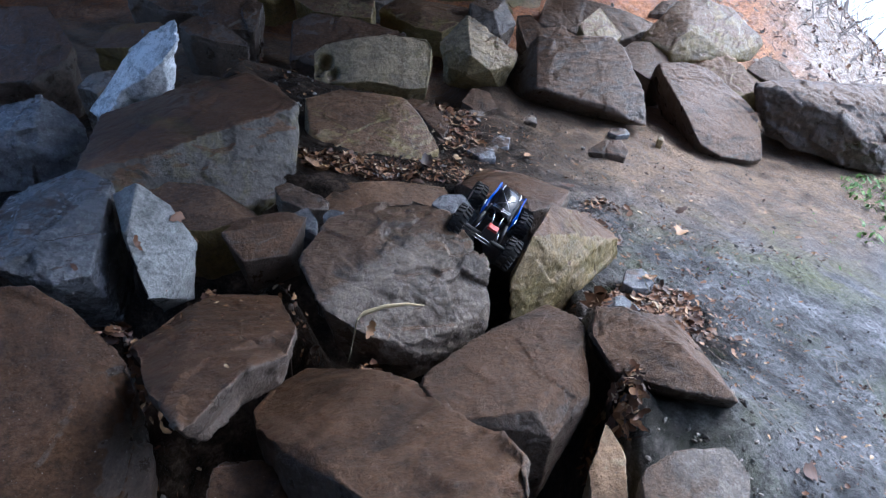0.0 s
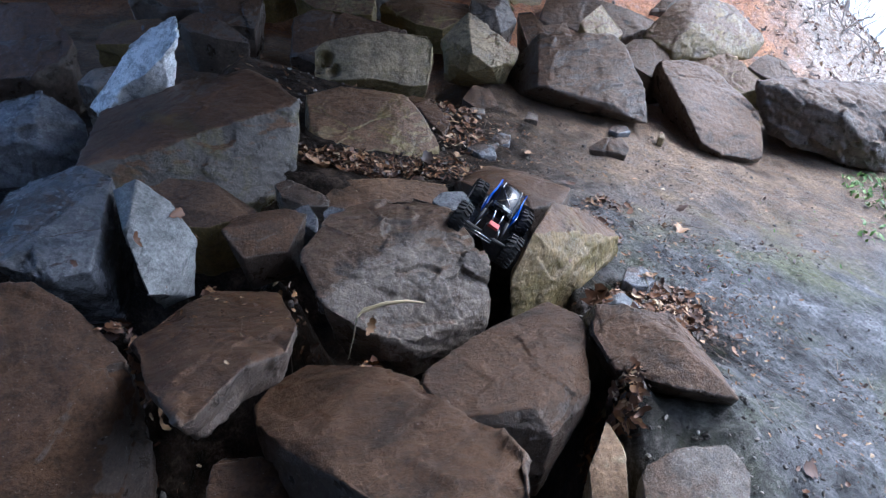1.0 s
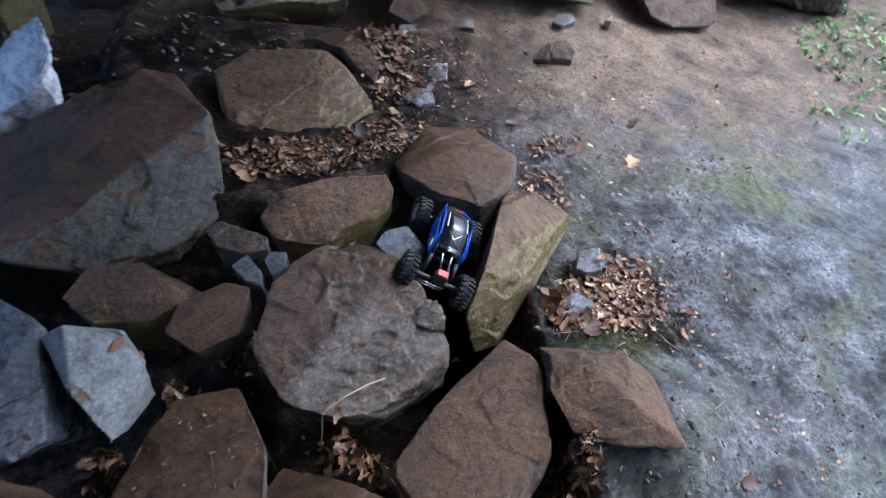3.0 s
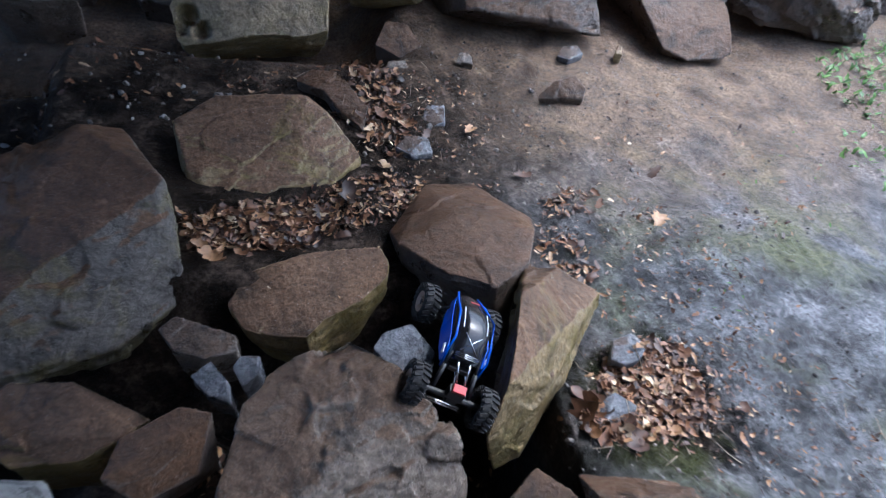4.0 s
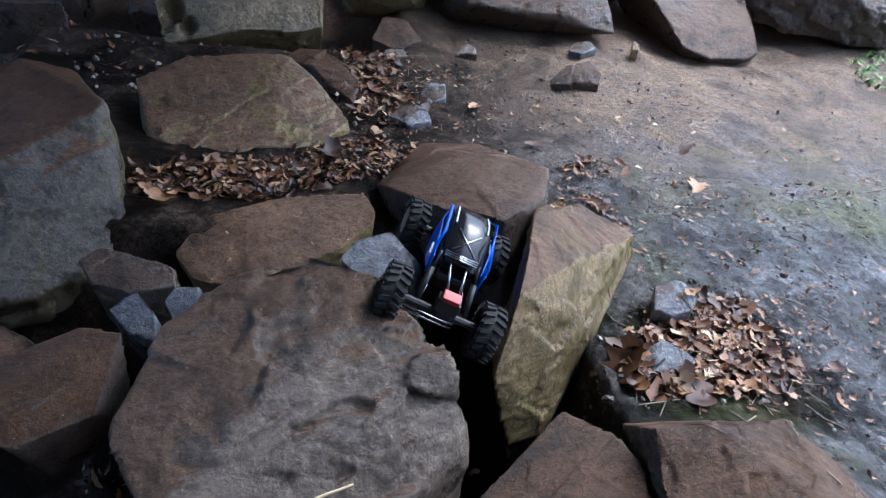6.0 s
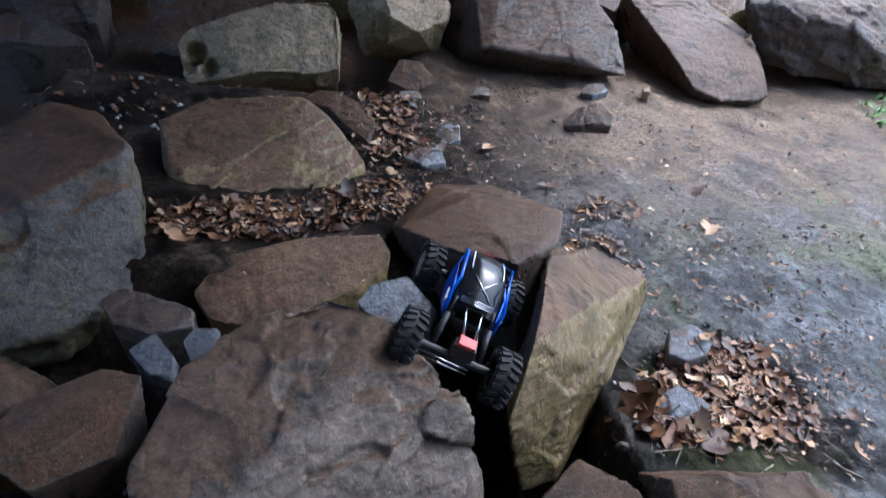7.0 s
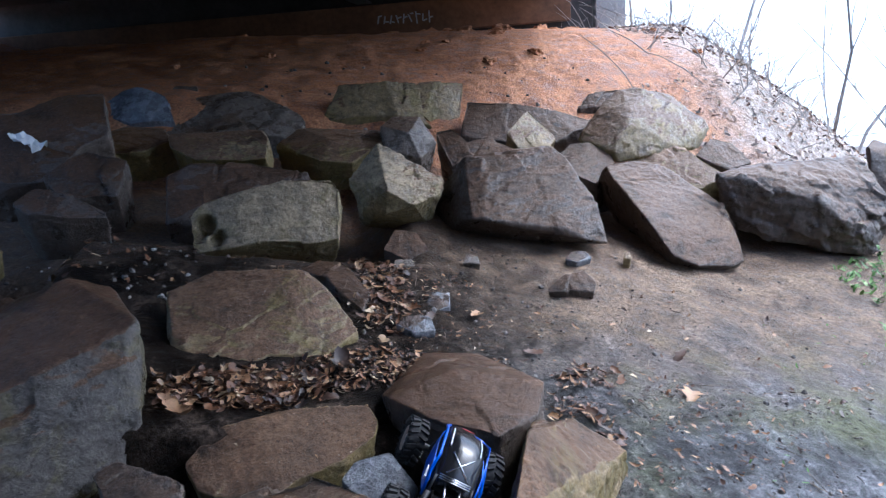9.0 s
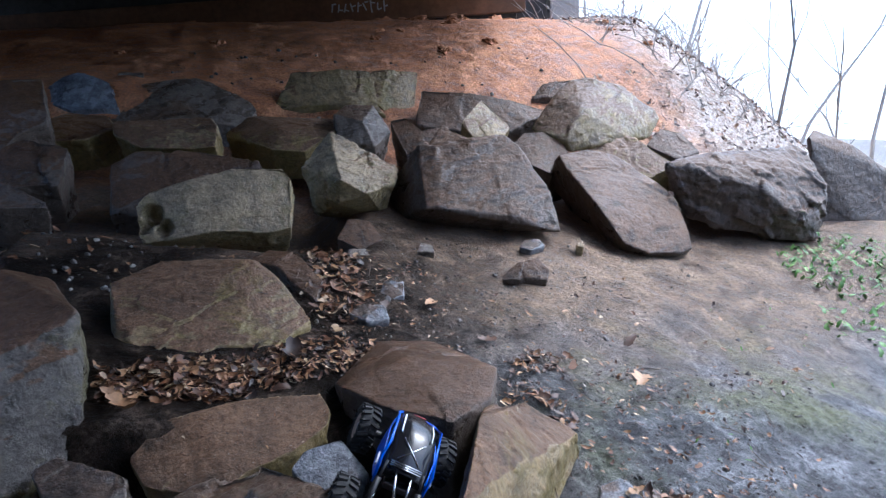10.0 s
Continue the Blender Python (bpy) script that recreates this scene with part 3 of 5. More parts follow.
boulder("stone", (-0.19, 2.24, 0.21), (37, 0, 0), [(-0.02, -0.05), (0.03, -0.02), (0.04, 0.03), (-0.01, 0.04), (-0.04, 0.01)], 0.13, skew=(0.0, -0.06), mat='blue', label='small blue-grey stone in the gap', seed=18)
boulder("stone", (0.24, 2.15, 0.29), (37, 0, 9), [(-0.05, -0.05), (0.05, -0.07), (0.08, -0.03), (0.04, 0.06), (-0.04, 0.06), (-0.08, 0.03)], 0.20, skew=(0.0, -0.09), mat='blue', label='grey broken stone between the boulders', seed=19)
boulder("boulder", (-1.17, 3.04, 0.57), (55, -0, -43), [(-0.12, -0.23), (-0.01, -0.26), (0.04, -0.09), (0.15, -0.02), (0.23, 0.09), (0.23, 0.21), (0.08, 0.30), (-0.02, 0.21), (-0.11, 0.10), (-0.10, 0.01), (-0.14, -0.09), (-0.24, -0.22)], 0.16, skew=(-0.0, -0.12), foot=0.6, rough=1.8, mat='white', label='pale rough boulder with a sharp raised edge', seed=20)
boulder("boulder", (-1.49, 2.78, 0.34), (46, 0, 12), [(-0.20, -0.12), (0.01, -0.20), (0.15, -0.17), (0.21, -0.09), (0.17, 0.13), (0.01, 0.19), (-0.14, 0.16), (-0.22, 0.11)], 0.35, skew=(0.0, -0.2), mat='blue', label='dark wet-looking streaked boulder', seed=21, rough=1.8, cuts=[(0.01, -0.2, 0.02, 0.19, 30), (-0.21, -0.03, 0.21, -0.09, 35)])
boulder("boulder", (-1.97, 3.55, 0.59), (45, 0, 8), [(-0.32, -0.13), (-0.11, -0.23), (0.15, -0.21), (0.29, -0.09), (0.31, 0.01), (0.15, 0.28), (-0.12, 0.25), (-0.36, 0.14)], 0.52, skew=(0.0, -0.3), mat='brown', label='large rounded brown boulder in the shade', seed=22)
boulder("boulder", (-1.49, 3.94, 0.63), (24, 0, 0), [(0.05, -0.14), (0.19, 0.05), (0.10, 0.15), (-0.16, 0.06), (-0.18, -0.12)], 0.29, skew=(0.0, -0.08), mat='olive', label='low dark mossy slab in the shade', seed=23)
boulder("boulder", (-1.48, 3.43, 0.46), (30, 0, 0), [(0.01, -0.10), (0.09, 0.01), (0.08, 0.09), (-0.06, 0.04), (-0.11, -0.04)], 0.24, skew=(0.0, -0.09), mat='grey', label='small dark rock in the shade', seed=24)
boulder("boulder", (-0.18, 4.11, 0.50), (62, 0, 1), [(-0.32, -0.14), (0.03, -0.14), (0.24, -0.15), (0.35, -0.13), (0.38, 0.10), (0.35, 0.15), (0.11, 0.17), (-0.16, 0.12), (-0.30, 0.09), (-0.34, 0.04), (-0.34, -0.11)], 0.38, skew=(0.0, -0.12), mat='pale', label='pale buff block with a broken pitted corner', seed=30, dents=[(-0.27, -0.02, 0.05), (-0.22, -0.09, 0.04), (-0.31, -0.07, 0.035)])
boulder("boulder", (-0.41, 4.61, 0.58), (49, 0, 4), [(-0.16, -0.23), (0.48, -0.07), (0.43, 0.05), (0.13, 0.14), (-0.20, 0.17), (-0.33, 0.10), (-0.33, -0.17)], 0.42, skew=(0.0, -0.27), mat='brown', label='dark brown block behind the pale one', seed=31)
hewn("boulder", (0.51, 4.52, 0.5), [(-0.09, 0.00, 0.25), (0.04, 0.04, 0.13), (0.25, -0.07, 0.02), (0.22, -0.14, -0.03), (0.12, -0.20, -0.06), (-0.08, -0.28, 0.03), (0.06, -0.28, -0.07), (-0.25, -0.07, 0.09), (-0.21, -0.14, -0.07), (-0.10, -0.24, -0.11), (0.15, -0.07, -0.25), (-0.22, -0.02, -0.22), (-0.08, 0.28, 0.02), (0.20, 0.28, -0.18), (-0.20, 0.28, -0.13)], mat="pale", label="pale grey boulder with a mossy ridge", seed=32, rough=1.0)
hewn("boulder", (1.21, 4.52, 0.37), [(-0.33, -0.10, 0.26), (-0.14, -0.07, 0.26), (0.02, -0.07, 0.24), (0.17, -0.04, 0.27), (0.24, -0.08, 0.21), (0.29, -0.16, 0.08), (0.36, -0.24, -0.04), (0.37, -0.36, -0.24), (0.25, -0.38, -0.20), (0.13, -0.38, -0.12), (-0.35, -0.36, -0.02), (-0.28, -0.19, 0.17), (-0.36, -0.02, 0.09), (-0.49, 0.06, 0.05), (-0.52, 0.04, -0.02), (-0.48, -0.07, -0.15), (-0.22, -0.16, -0.19), (0.26, -0.18, -0.26), (-0.11, 0.38, 0.18), (0.29, 0.38, 0.17), (0.51, 0.28, -0.23), (-0.35, 0.33, -0.07)], mat="brown", label="big squared brown boulder resting on the dirt", seed=33, rough=0.9)
boulder("boulder", (0.85, 4.54, 0.36), (60, -0, -21), [(-0.07, -0.17), (0.15, -0.14), (0.11, 0.23), (-0.05, 0.10), (-0.14, -0.03)], 0.33, skew=(0.0, -0.1), mat='brown', label='dark brown boulder in the shade of the block', seed=34)
hewn("boulder", (2.15, 4.61, 0.08), [(-0.37, 0.11, 0.37), (-0.12, 0.19, 0.38), (0.02, 0.17, 0.35), (0.24, -0.01, 0.17), (0.31, -0.13, 0.06), (0.30, -0.31, -0.07), (0.26, -0.41, -0.16), (0.15, -0.46, -0.16), (-0.06, -0.49, -0.13), (-0.20, -0.46, -0.06), (-0.28, -0.31, 0.12), (-0.33, -0.06, 0.27), (-0.31, 0.41, 0.15), (-0.06, 0.49, 0.16), (0.08, 0.47, 0.13), (0.30, 0.29, -0.05), (0.37, 0.17, -0.16), (0.36, -0.01, -0.29), (0.32, -0.11, -0.38), (0.21, -0.16, -0.38), (0.00, -0.19, -0.35), (-0.14, -0.16, -0.28), (-0.22, -0.01, -0.10), (-0.27, 0.24, 0.05)], mat="brown", label="leaning reddish-brown slab on the dirt", seed=35, rough=0.7)
hewn("boulder", (3.16, 4.77, 0.04), [(-0.73, -0.17, 0.33), (-0.38, -0.05, 0.30), (-0.09, 0.08, 0.30), (0.28, 0.05, 0.27), (0.37, -0.01, 0.30), (0.41, -0.07, 0.24), (0.40, -0.17, 0.16), (0.47, -0.21, 0.07), (0.41, -0.27, -0.01), (0.31, -0.32, -0.05), (0.36, -0.31, -0.18), (0.30, -0.35, -0.29), (-0.13, -0.27, 0.23), (-0.15, -0.37, 0.13), (0.01, -0.43, -0.03), (0.22, -0.39, -0.15), (-0.59, -0.11, 0.07), (-0.54, -0.17, -0.06), (-0.40, -0.25, -0.12), (-0.15, -0.31, -0.18), (0.15, -0.37, -0.26), (-0.15, 0.43, -0.00), (0.72, 0.43, -0.10), (0.69, 0.13, -0.33)], mat="brown", label="broad craggy boulder, pale on its outer end", seed=36, rough=2.2)
hewn("boulder", (4.54, 4.92, -0.18), [(-0.88, -0.07, 0.55), (-0.73, 0.03, 0.59), (-0.48, -0.02, 0.48), (-0.35, -0.07, 0.38), (-0.21, -0.12, 0.27), (0.22, -0.17, -0.01), (-0.74, -0.20, -0.17), (-0.54, -0.26, -0.29), (-0.30, -0.32, -0.39), (0.11, -0.37, -0.59), (-0.36, 0.38, 0.47), (0.32, 0.38, 0.09), (0.88, 0.38, -0.25), (-0.20, 0.28, -0.34), (0.72, 0.28, -0.60)], mat="brown", label="dark boulder at the edge of the shade", seed=37, rough=0.7)
hewn("boulder", (2.4, 5.47, 0.62), [(-0.61, -0.27, -0.06), (-0.36, -0.12, 0.17), (-0.21, -0.05, 0.24), (-0.08, -0.05, 0.24), (0.19, 0.03, 0.17), (0.40, -0.12, -0.02), (0.41, -0.17, -0.08), (0.28, -0.27, -0.20), (0.04, -0.39, -0.16), (-0.28, -0.35, 0.07), (-0.43, -0.47, -0.13), (-0.40, -0.47, -0.21), (-0.54, -0.37, -0.08), (-0.19, -0.45, -0.18), (-0.07, 0.43, -0.05), (0.44, 0.48, -0.05), (0.62, 0.33, -0.18), (-0.34, 0.23, -0.09), (0.12, 0.03, -0.24)], mat="olive", label="big olive-tan angular boulder on top of the row", seed=38, rough=1.0)
boulder("boulder", (2.40, 4.98, 0.39), (37, 0, 0), [(-0.18, -0.08), (0.08, -0.22), (0.31, -0.15), (0.17, 0.00), (0.04, 0.17), (-0.11, 0.21), (-0.30, 0.07)], 0.32, skew=(0.0, -0.14), mat='olive', label='dark angular boulder wedged in the row', seed=39)
boulder("boulder", (2.99, 5.39, 0.34), (37, 0, 0), [(-0.04, -0.17), (0.16, -0.11), (0.11, 0.08), (-0.02, 0.17), (-0.21, 0.03)], 0.27, skew=(0.0, -0.12), mat='brown', label='small orange-brown boulder in the row', seed=40)
boulder("boulder", (1.78, 4.99, 0.46), (37, 0, 0), [(-0.14, -0.12), (0.02, -0.20), (0.19, -0.07), (0.17, 0.15), (-0.06, 0.18), (-0.19, 0.06)], 0.37, skew=(0.0, -0.16), mat='brown', label='brown boulder wedged in the row', seed=41)
boulder("boulder", (0.55, 5.97, 0.83), (60, -0, -7), [(-0.17, -0.15), (0.36, -0.18), (0.31, -0.06), (0.28, 0.22), (-0.32, 0.24), (-0.47, -0.06)], 0.57, skew=(0.0, -0.17), mat='olive', label='broad olive-brown boulder against the dirt bank', seed=42, cuts=[(-0.46, -0.02, 0.35, -0.09, 40)])
boulder("boulder", (1.01, 6.10, 0.83), (60, 0, 13), [(-0.09, -0.18), (0.14, -0.13), (0.25, 0.16), (-0.13, 0.21), (-0.17, -0.07)], 0.48, skew=(0.0, -0.15), mat='olive', label='upright olive boulder against the dirt bank', seed=43)
hewn("boulder", (0.65, 5.3, 0.56), [(-0.17, -0.10, 0.22), (-0.08, 0.00, 0.26), (0.10, 0.00, 0.24), (0.18, -0.15, 0.08), (0.06, -0.25, -0.00), (-0.16, -0.20, 0.07), (-0.00, -0.20, 0.16), (-0.17, 0.15, 0.07), (-0.08, 0.25, 0.11), (0.10, 0.25, 0.09), (0.18, 0.10, -0.07), (0.06, -0.15, -0.25), (-0.16, -0.10, -0.18)], mat="grey", label="dark grey angular boulder in the row", seed=44, rough=0.6)
boulder("boulder", (1.59, 5.78, 0.65), (49, 0, 0), [(-0.28, -0.13), (0.18, -0.21), (0.45, -0.08), (0.53, 0.01), (0.00, 0.18), (-0.39, 0.29), (-0.50, -0.06)], 0.42, skew=(0.0, -0.27), mat='brown', label='long brown boulder against the dirt bank', seed=45)
boulder("boulder", (1.53, 5.38, 0.60), (53, 0, 22), [(-0.15, -0.10), (0.03, -0.16), (0.23, -0.00), (0.08, 0.22), (-0.19, 0.05)], 0.29, skew=(-0.0, -0.2), mat='olive', label='small olive angular boulder in the row', seed=46)
boulder("boulder", (1.07, 5.21, 0.60), (45, 0, 0), [(0.06, -0.14), (0.30, -0.10), (0.14, 0.06), (-0.02, 0.03), (-0.11, 0.15), (-0.22, 0.15), (-0.16, -0.14)], 0.30, skew=(0.0, -0.17), mat='brown', label='small broken brown boulder in the row', seed=47)
hewn("boulder", (0.15, 5.4, 0.58), [(-0.20, 0.00, 0.21), (0.34, 0.02, 0.15), (0.34, -0.20, 0.09), (0.13, -0.32, -0.01), (-0.07, -0.30, 0.02), (-0.34, -0.10, 0.12), (0.01, -0.20, 0.14), (-0.20, 0.30, 0.01), (0.34, 0.32, -0.05), (0.34, -0.08, -0.11), (0.13, -0.20, -0.21), (-0.07, -0.18, -0.18), (-0.34, 0.02, -0.08)], mat="olive", label="low brown boulder with a mossy top", seed=48, rough=0.7)
boulder("boulder", (-0.55, 5.88, 0.85), (37, 0, 5), [(-0.37, -0.19), (0.01, -0.29), (0.45, -0.23), (0.54, -0.02), (0.16, 0.32), (-0.29, 0.35), (-0.50, 0.06)], 0.46, skew=(0.0, -0.21), mat='grey', label='broad blue-grey slab leaning on the bank', seed=49, cuts=[(-0.4, -0.07, 0.44, -0.19, 50)])
hewn("boulder", (-1.04, 5.45, 0.72), [(-0.21, -0.15, 0.13), (-0.08, 0.00, 0.18), (0.14, 0.00, 0.14), (0.21, -0.15, 0.07), (0.07, -0.30, 0.03), (-0.15, -0.30, 0.04), (-0.08, 0.30, 0.03), (0.14, 0.30, -0.01), (-0.21, -0.03, -0.07), (0.21, -0.03, -0.13), (0.07, -0.18, -0.17), (-0.15, -0.18, -0.16)], mat="olive", label="mossy boulder in the shade", seed=50, rough=0.7)
hewn("boulder", (-0.52, 5.23, 0.67), [(-0.30, -0.03, 0.17), (0.03, -0.03, 0.15), (0.27, -0.08, 0.15), (0.31, -0.15, 0.10), (0.29, -0.25, -0.01), (0.17, -0.26, -0.01), (-0.12, -0.23, 0.02), (-0.28, -0.13, 0.10), (-0.30, 0.27, 0.07), (0.03, 0.27, 0.05), (0.27, 0.22, 0.05), (0.31, 0.00, -0.05), (0.29, -0.10, -0.16), (0.17, -0.11, -0.16), (-0.12, -0.08, -0.13), (-0.28, 0.02, -0.05)], mat="olive", label="tan boulder with a cracked corner", seed=51, rough=0.8)
boulder("boulder", (-1.20, 6.00, 1.01), (45, -0, -8), [(-0.19, -0.06), (-0.01, -0.17), (0.29, -0.13), (0.20, 0.09), (-0.06, 0.19), (-0.23, 0.08)], 0.35, skew=(-0.0, -0.2), mat='blue', label='blue-grey boulder by the bank', seed=52)
boulder("boulder", (-1.45, 4.99, 0.93), (45, 0, 8), [(-0.18, -0.32), (0.04, -0.31), (0.21, -0.11), (0.36, -0.04), (0.33, 0.32), (0.09, 0.30), (-0.11, 0.18), (-0.31, 0.18), (-0.42, -0.21)], 0.52, skew=(0.0, -0.3), mat="brown", label='big dark boulder deep in the shade', seed=53)
boulder("boulder", (-1.11, 4.60, 0.71), (49, 0, 8), [(-0.12, -0.14), (0.14, -0.14), (0.20, 0.08), (-0.01, 0.17), (-0.21, 0.03)], 0.34, skew=(0.0, -0.21), mat="brown", label='dark boulder in the shade', seed=54)
boulder("boulder", (-1.18, 4.30, 0.62), (45, 0, 8), [(-0.11, -0.04), (0.04, -0.08), (0.24, -0.07), (0.09, 0.04), (-0.09, 0.12), (-0.18, 0.03)], 0.26, skew=(0.0, -0.15), mat="brown", label='low dark boulder in the shade', seed=55)
boulder("boulder", (-0.92, 6.31, 1.05), (53, 0, 0), [(0.10, -0.11), (0.10, 0.07), (-0.07, 0.09), (-0.13, -0.06)], 0.25, skew=(0.0, -0.17), mat='grey', label='small dark boulder by the bank', seed=56)
boulder("boulder", (2.39, 6.30, 0.74), (53, 0, 0), [(0.07, -0.09), (0.22, 0.09), (-0.09, 0.06), (-0.20, -0.06)], 0.25, skew=(0.0, -0.17), mat='brown', label="small brown boulder on the bank's foot", seed=57)
boulder("boulder", (0.15, 3.55, 0.31), (25, 0, 14), [(-0.04, 0.03), (-0.01, -0.09), (0.05, -0.21), (0.11, -0.11), (0.06, 0.10), (-0.04, 0.16), (-0.13, 0.13)], 0.14, skew=(0.0, -0.04), mat='brown', label='low brown slab sunk in the soil', seed=63)
boulder("stone", (1.24, 3.71, 0.10), (49, 0, 8), [(-0.04, -0.03), (0.07, -0.06), (0.10, -0.01), (0.06, 0.06), (-0.05, 0.05), (-0.15, 0.00)], 0.08, skew=(0.0, -0.05), mat='brown', label='dark angular stone half sunk in the dirt', seed=64)
boulder("stone", (1.37, 4.05, 0.12), (18, 0, 18), [(-0.04, -0.05), (0.06, -0.04), (0.07, 0.03), (-0.01, 0.05), (-0.08, 0.00)], 0.06, skew=(0.0, -0.01), mat='blue', label='rounded grey stone half sunk in the dirt', seed=65)
boulder("stone", (0.56, 3.49, 0.18), (25, 0, 14), [(-0.02, -0.05), (0.03, -0.05), (0.07, 0.05), (-0.01, 0.06), (-0.06, -0.00)], 0.07, skew=(0.0, -0.02), mat='blue', label='blue-grey angular stone on the dirt', seed=66)
boulder("stone", (0.45, 3.85, 0.24), (45, 0, 8), [(-0.01, -0.04), (0.06, -0.01), (0.05, 0.03), (-0.03, 0.04), (-0.07, -0.02)], 0.10, skew=(0.0, -0.06), mat='grey', label='dark stone among fallen leaves', seed=67)
boulder("stone", (0.79, 3.93, 0.21), (37, 0, 9), [(0.03, -0.04), (0.04, 0.01), (-0.01, 0.04), (-0.05, -0.01)], 0.09, skew=(0.0, -0.04), mat='grey', label='small dark stone on the dirt', seed=68)
boulder("stone", (1.66, 4.09, 0.08), (37, 0, 9), [(0.01, -0.03), (0.02, 0.01), (0.00, 0.03), (-0.03, -0.01)], 0.09, skew=(0.0, -0.04), mat='pale', label='small pale stone on the dirt', seed=69)
boulder("stone", (0.96, 2.25, -0.02), (37, 0, 9), [(-0.03, -0.04), (0.03, -0.04), (0.08, -0.00), (0.03, 0.05), (-0.04, 0.05), (-0.07, -0.01)], 0.11, skew=(0.0, -0.05), mat='blue', label='grey stone in the leaf pile', seed=70)
boulder("stone", (0.83, 2.04, -0.04), (40, 0, 18), [(-0.06, -0.06), (0.04, -0.03), (0.09, -0.01), (0.04, 0.06), (-0.03, 0.06), (-0.08, -0.03)], 0.13, skew=(0.0, -0.06), mat='blue', label='dark angular stone in the leaf pile', seed=71, cuts=[(0.04, 0.06, -0.07, -0.04, 35)])
boulder("stone", (0.44, 3.28, 0.18), (21, 0, 16), [(-0.03, -0.05), (0.06, -0.05), (0.07, 0.02), (-0.01, 0.06), (-0.08, 0.02)], 0.08, skew=(0.0, -0.02), mat='blue', label='small blue-grey stone by the mossy boulder', seed=72)
boulder("boulder", (0.49, 4.06, 0.29), (37, 0, 9), [(-0.02, -0.09), (0.10, -0.06), (0.07, 0.06), (-0.03, 0.10), (-0.12, -0.01)], 0.15, skew=(0.0, -0.07), mat='brown', label='small brown rock under the pale boulder', seed=73)
boulder("stone", (0.58, 1.24, -0.04), (31, 0, 11), [(-0.07, -0.09), (0.02, -0.09), (0.06, 0.04), (0.04, 0.13), (-0.05, 0.01)], 0.19, skew=(0.0, -0.07), mat='pale', label='pale wedge-shaped stone among leaves', seed=60)
boulder("boulder", (0.79, 1.21, -0.02), (25, 0, 14), [(-0.17, -0.06), (0.08, -0.10), (0.14, -0.01), (0.11, 0.06), (-0.03, 0.07), (-0.14, 0.04)], 0.19, skew=(0.0, -0.06), mat='grey', label='low grey rock sunk in the dirt', seed=61)
boulder("boulder", (-0.23, 1.12, -0.00), (31, 0, 11), [(-0.08, -0.08), (0.12, -0.11), (0.13, -0.01), (0.01, 0.08), (-0.08, 0.10), (-0.10, 0.02)], 0.23, skew=(0.0, -0.09), mat='brown', label='ochre-brown rock deep in the gap', seed=62)

finish_boulders()

# ---- the bridge over it all: girders, deck, cap beam, abutment ----
BRIDGE = Matrix.Translation((4.6, 14.0, 0)) @ Matrix.Rotation(radians(-13), 4, "Z")


def bridge_piece(name, size, at, material, bevel=0.01):
    bm = bmesh.new()
    box(bm, size, Matrix.Translation(at), bevel)
    ob = link_mesh(name, bm, material)
    ob.matrix_world = BRIDGE
    return ob


def girder(x):
    e = tagged(new("girder"), "dark steel bridge girder under the deck", "girder", "bridge girders", "structure")
    e.matrix_world = BRIDGE @ Matrix.Translation((x, 0, 0))
    for nm, size, z in (("flange", (0.30, 17.6, 0.03), 2.37), ("web", (0.025, 17.6, 0.55), 2.66), ("flange", (0.30, 17.6, 0.03), 2.95)):
        bm = bmesh.new()
        box(bm, size, Matrix.Translation((0, -8.6, z)), 0.004)
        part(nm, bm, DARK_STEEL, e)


for gx in (-0.2, -1.4, -2.6, -3.8):
    girder(gx)
tagged(bridge_piece("bridge_deck", (4.1, 18.4, 0.3), (-1.8, -8.5, 3.14), DARK_CONCRETE), "dark concrete bridge deck seen from below", "bridge deck", kind="structure")
# extra slab beside the deck, added to shade the far left
tagged(bridge_piece("bridge_deck", (8.4, 11.6, 0.3), (-7.95, -5.1, 3.13), DARK_CONCRETE), "dark slab added beside the deck to shade the far left", "bridge deck", kind="structure")
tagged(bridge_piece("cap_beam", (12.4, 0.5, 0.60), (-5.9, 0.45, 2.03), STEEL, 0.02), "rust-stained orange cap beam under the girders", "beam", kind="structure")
tagged(bridge_piece("abutment", (13.4, 0.5, 6.0), (-5.9, 1.0, 1.7), DARK_CONCRETE, 0.02), "shaded concrete bridge abutment", "abutment", kind="structure")
# unseen wall added behind the camera so no light comes from there
tagged(bridge_piece("pier_wall", (26.0, 0.6, 8.5), (0.5, -17.6, 0.6), DARK_CONCRETE, 0.02), "unseen dark wall added behind the camera to block light", "pier", kind="structure")
tagged(bridge_piece("wing_wall", (0.6, 0.5, 2.6), (1.15, 0.9, 2.1), CONCRETE, 0.02), "pale concrete pier at the bridge's edge", "pier", kind="structure")

# wall added on the left to keep that side's light off the bank
side = bridge_piece("side_wall", (0.4, 6.6, 4.6), (0, 0, 0), DARK_CONCRETE, 0.02)
side.matrix_world = pose(-4.4, 8.3, 1.2, 0, 0, 14)
tagged(side, "dark wall added on the left to keep light off the bank", "wall", kind="structure")


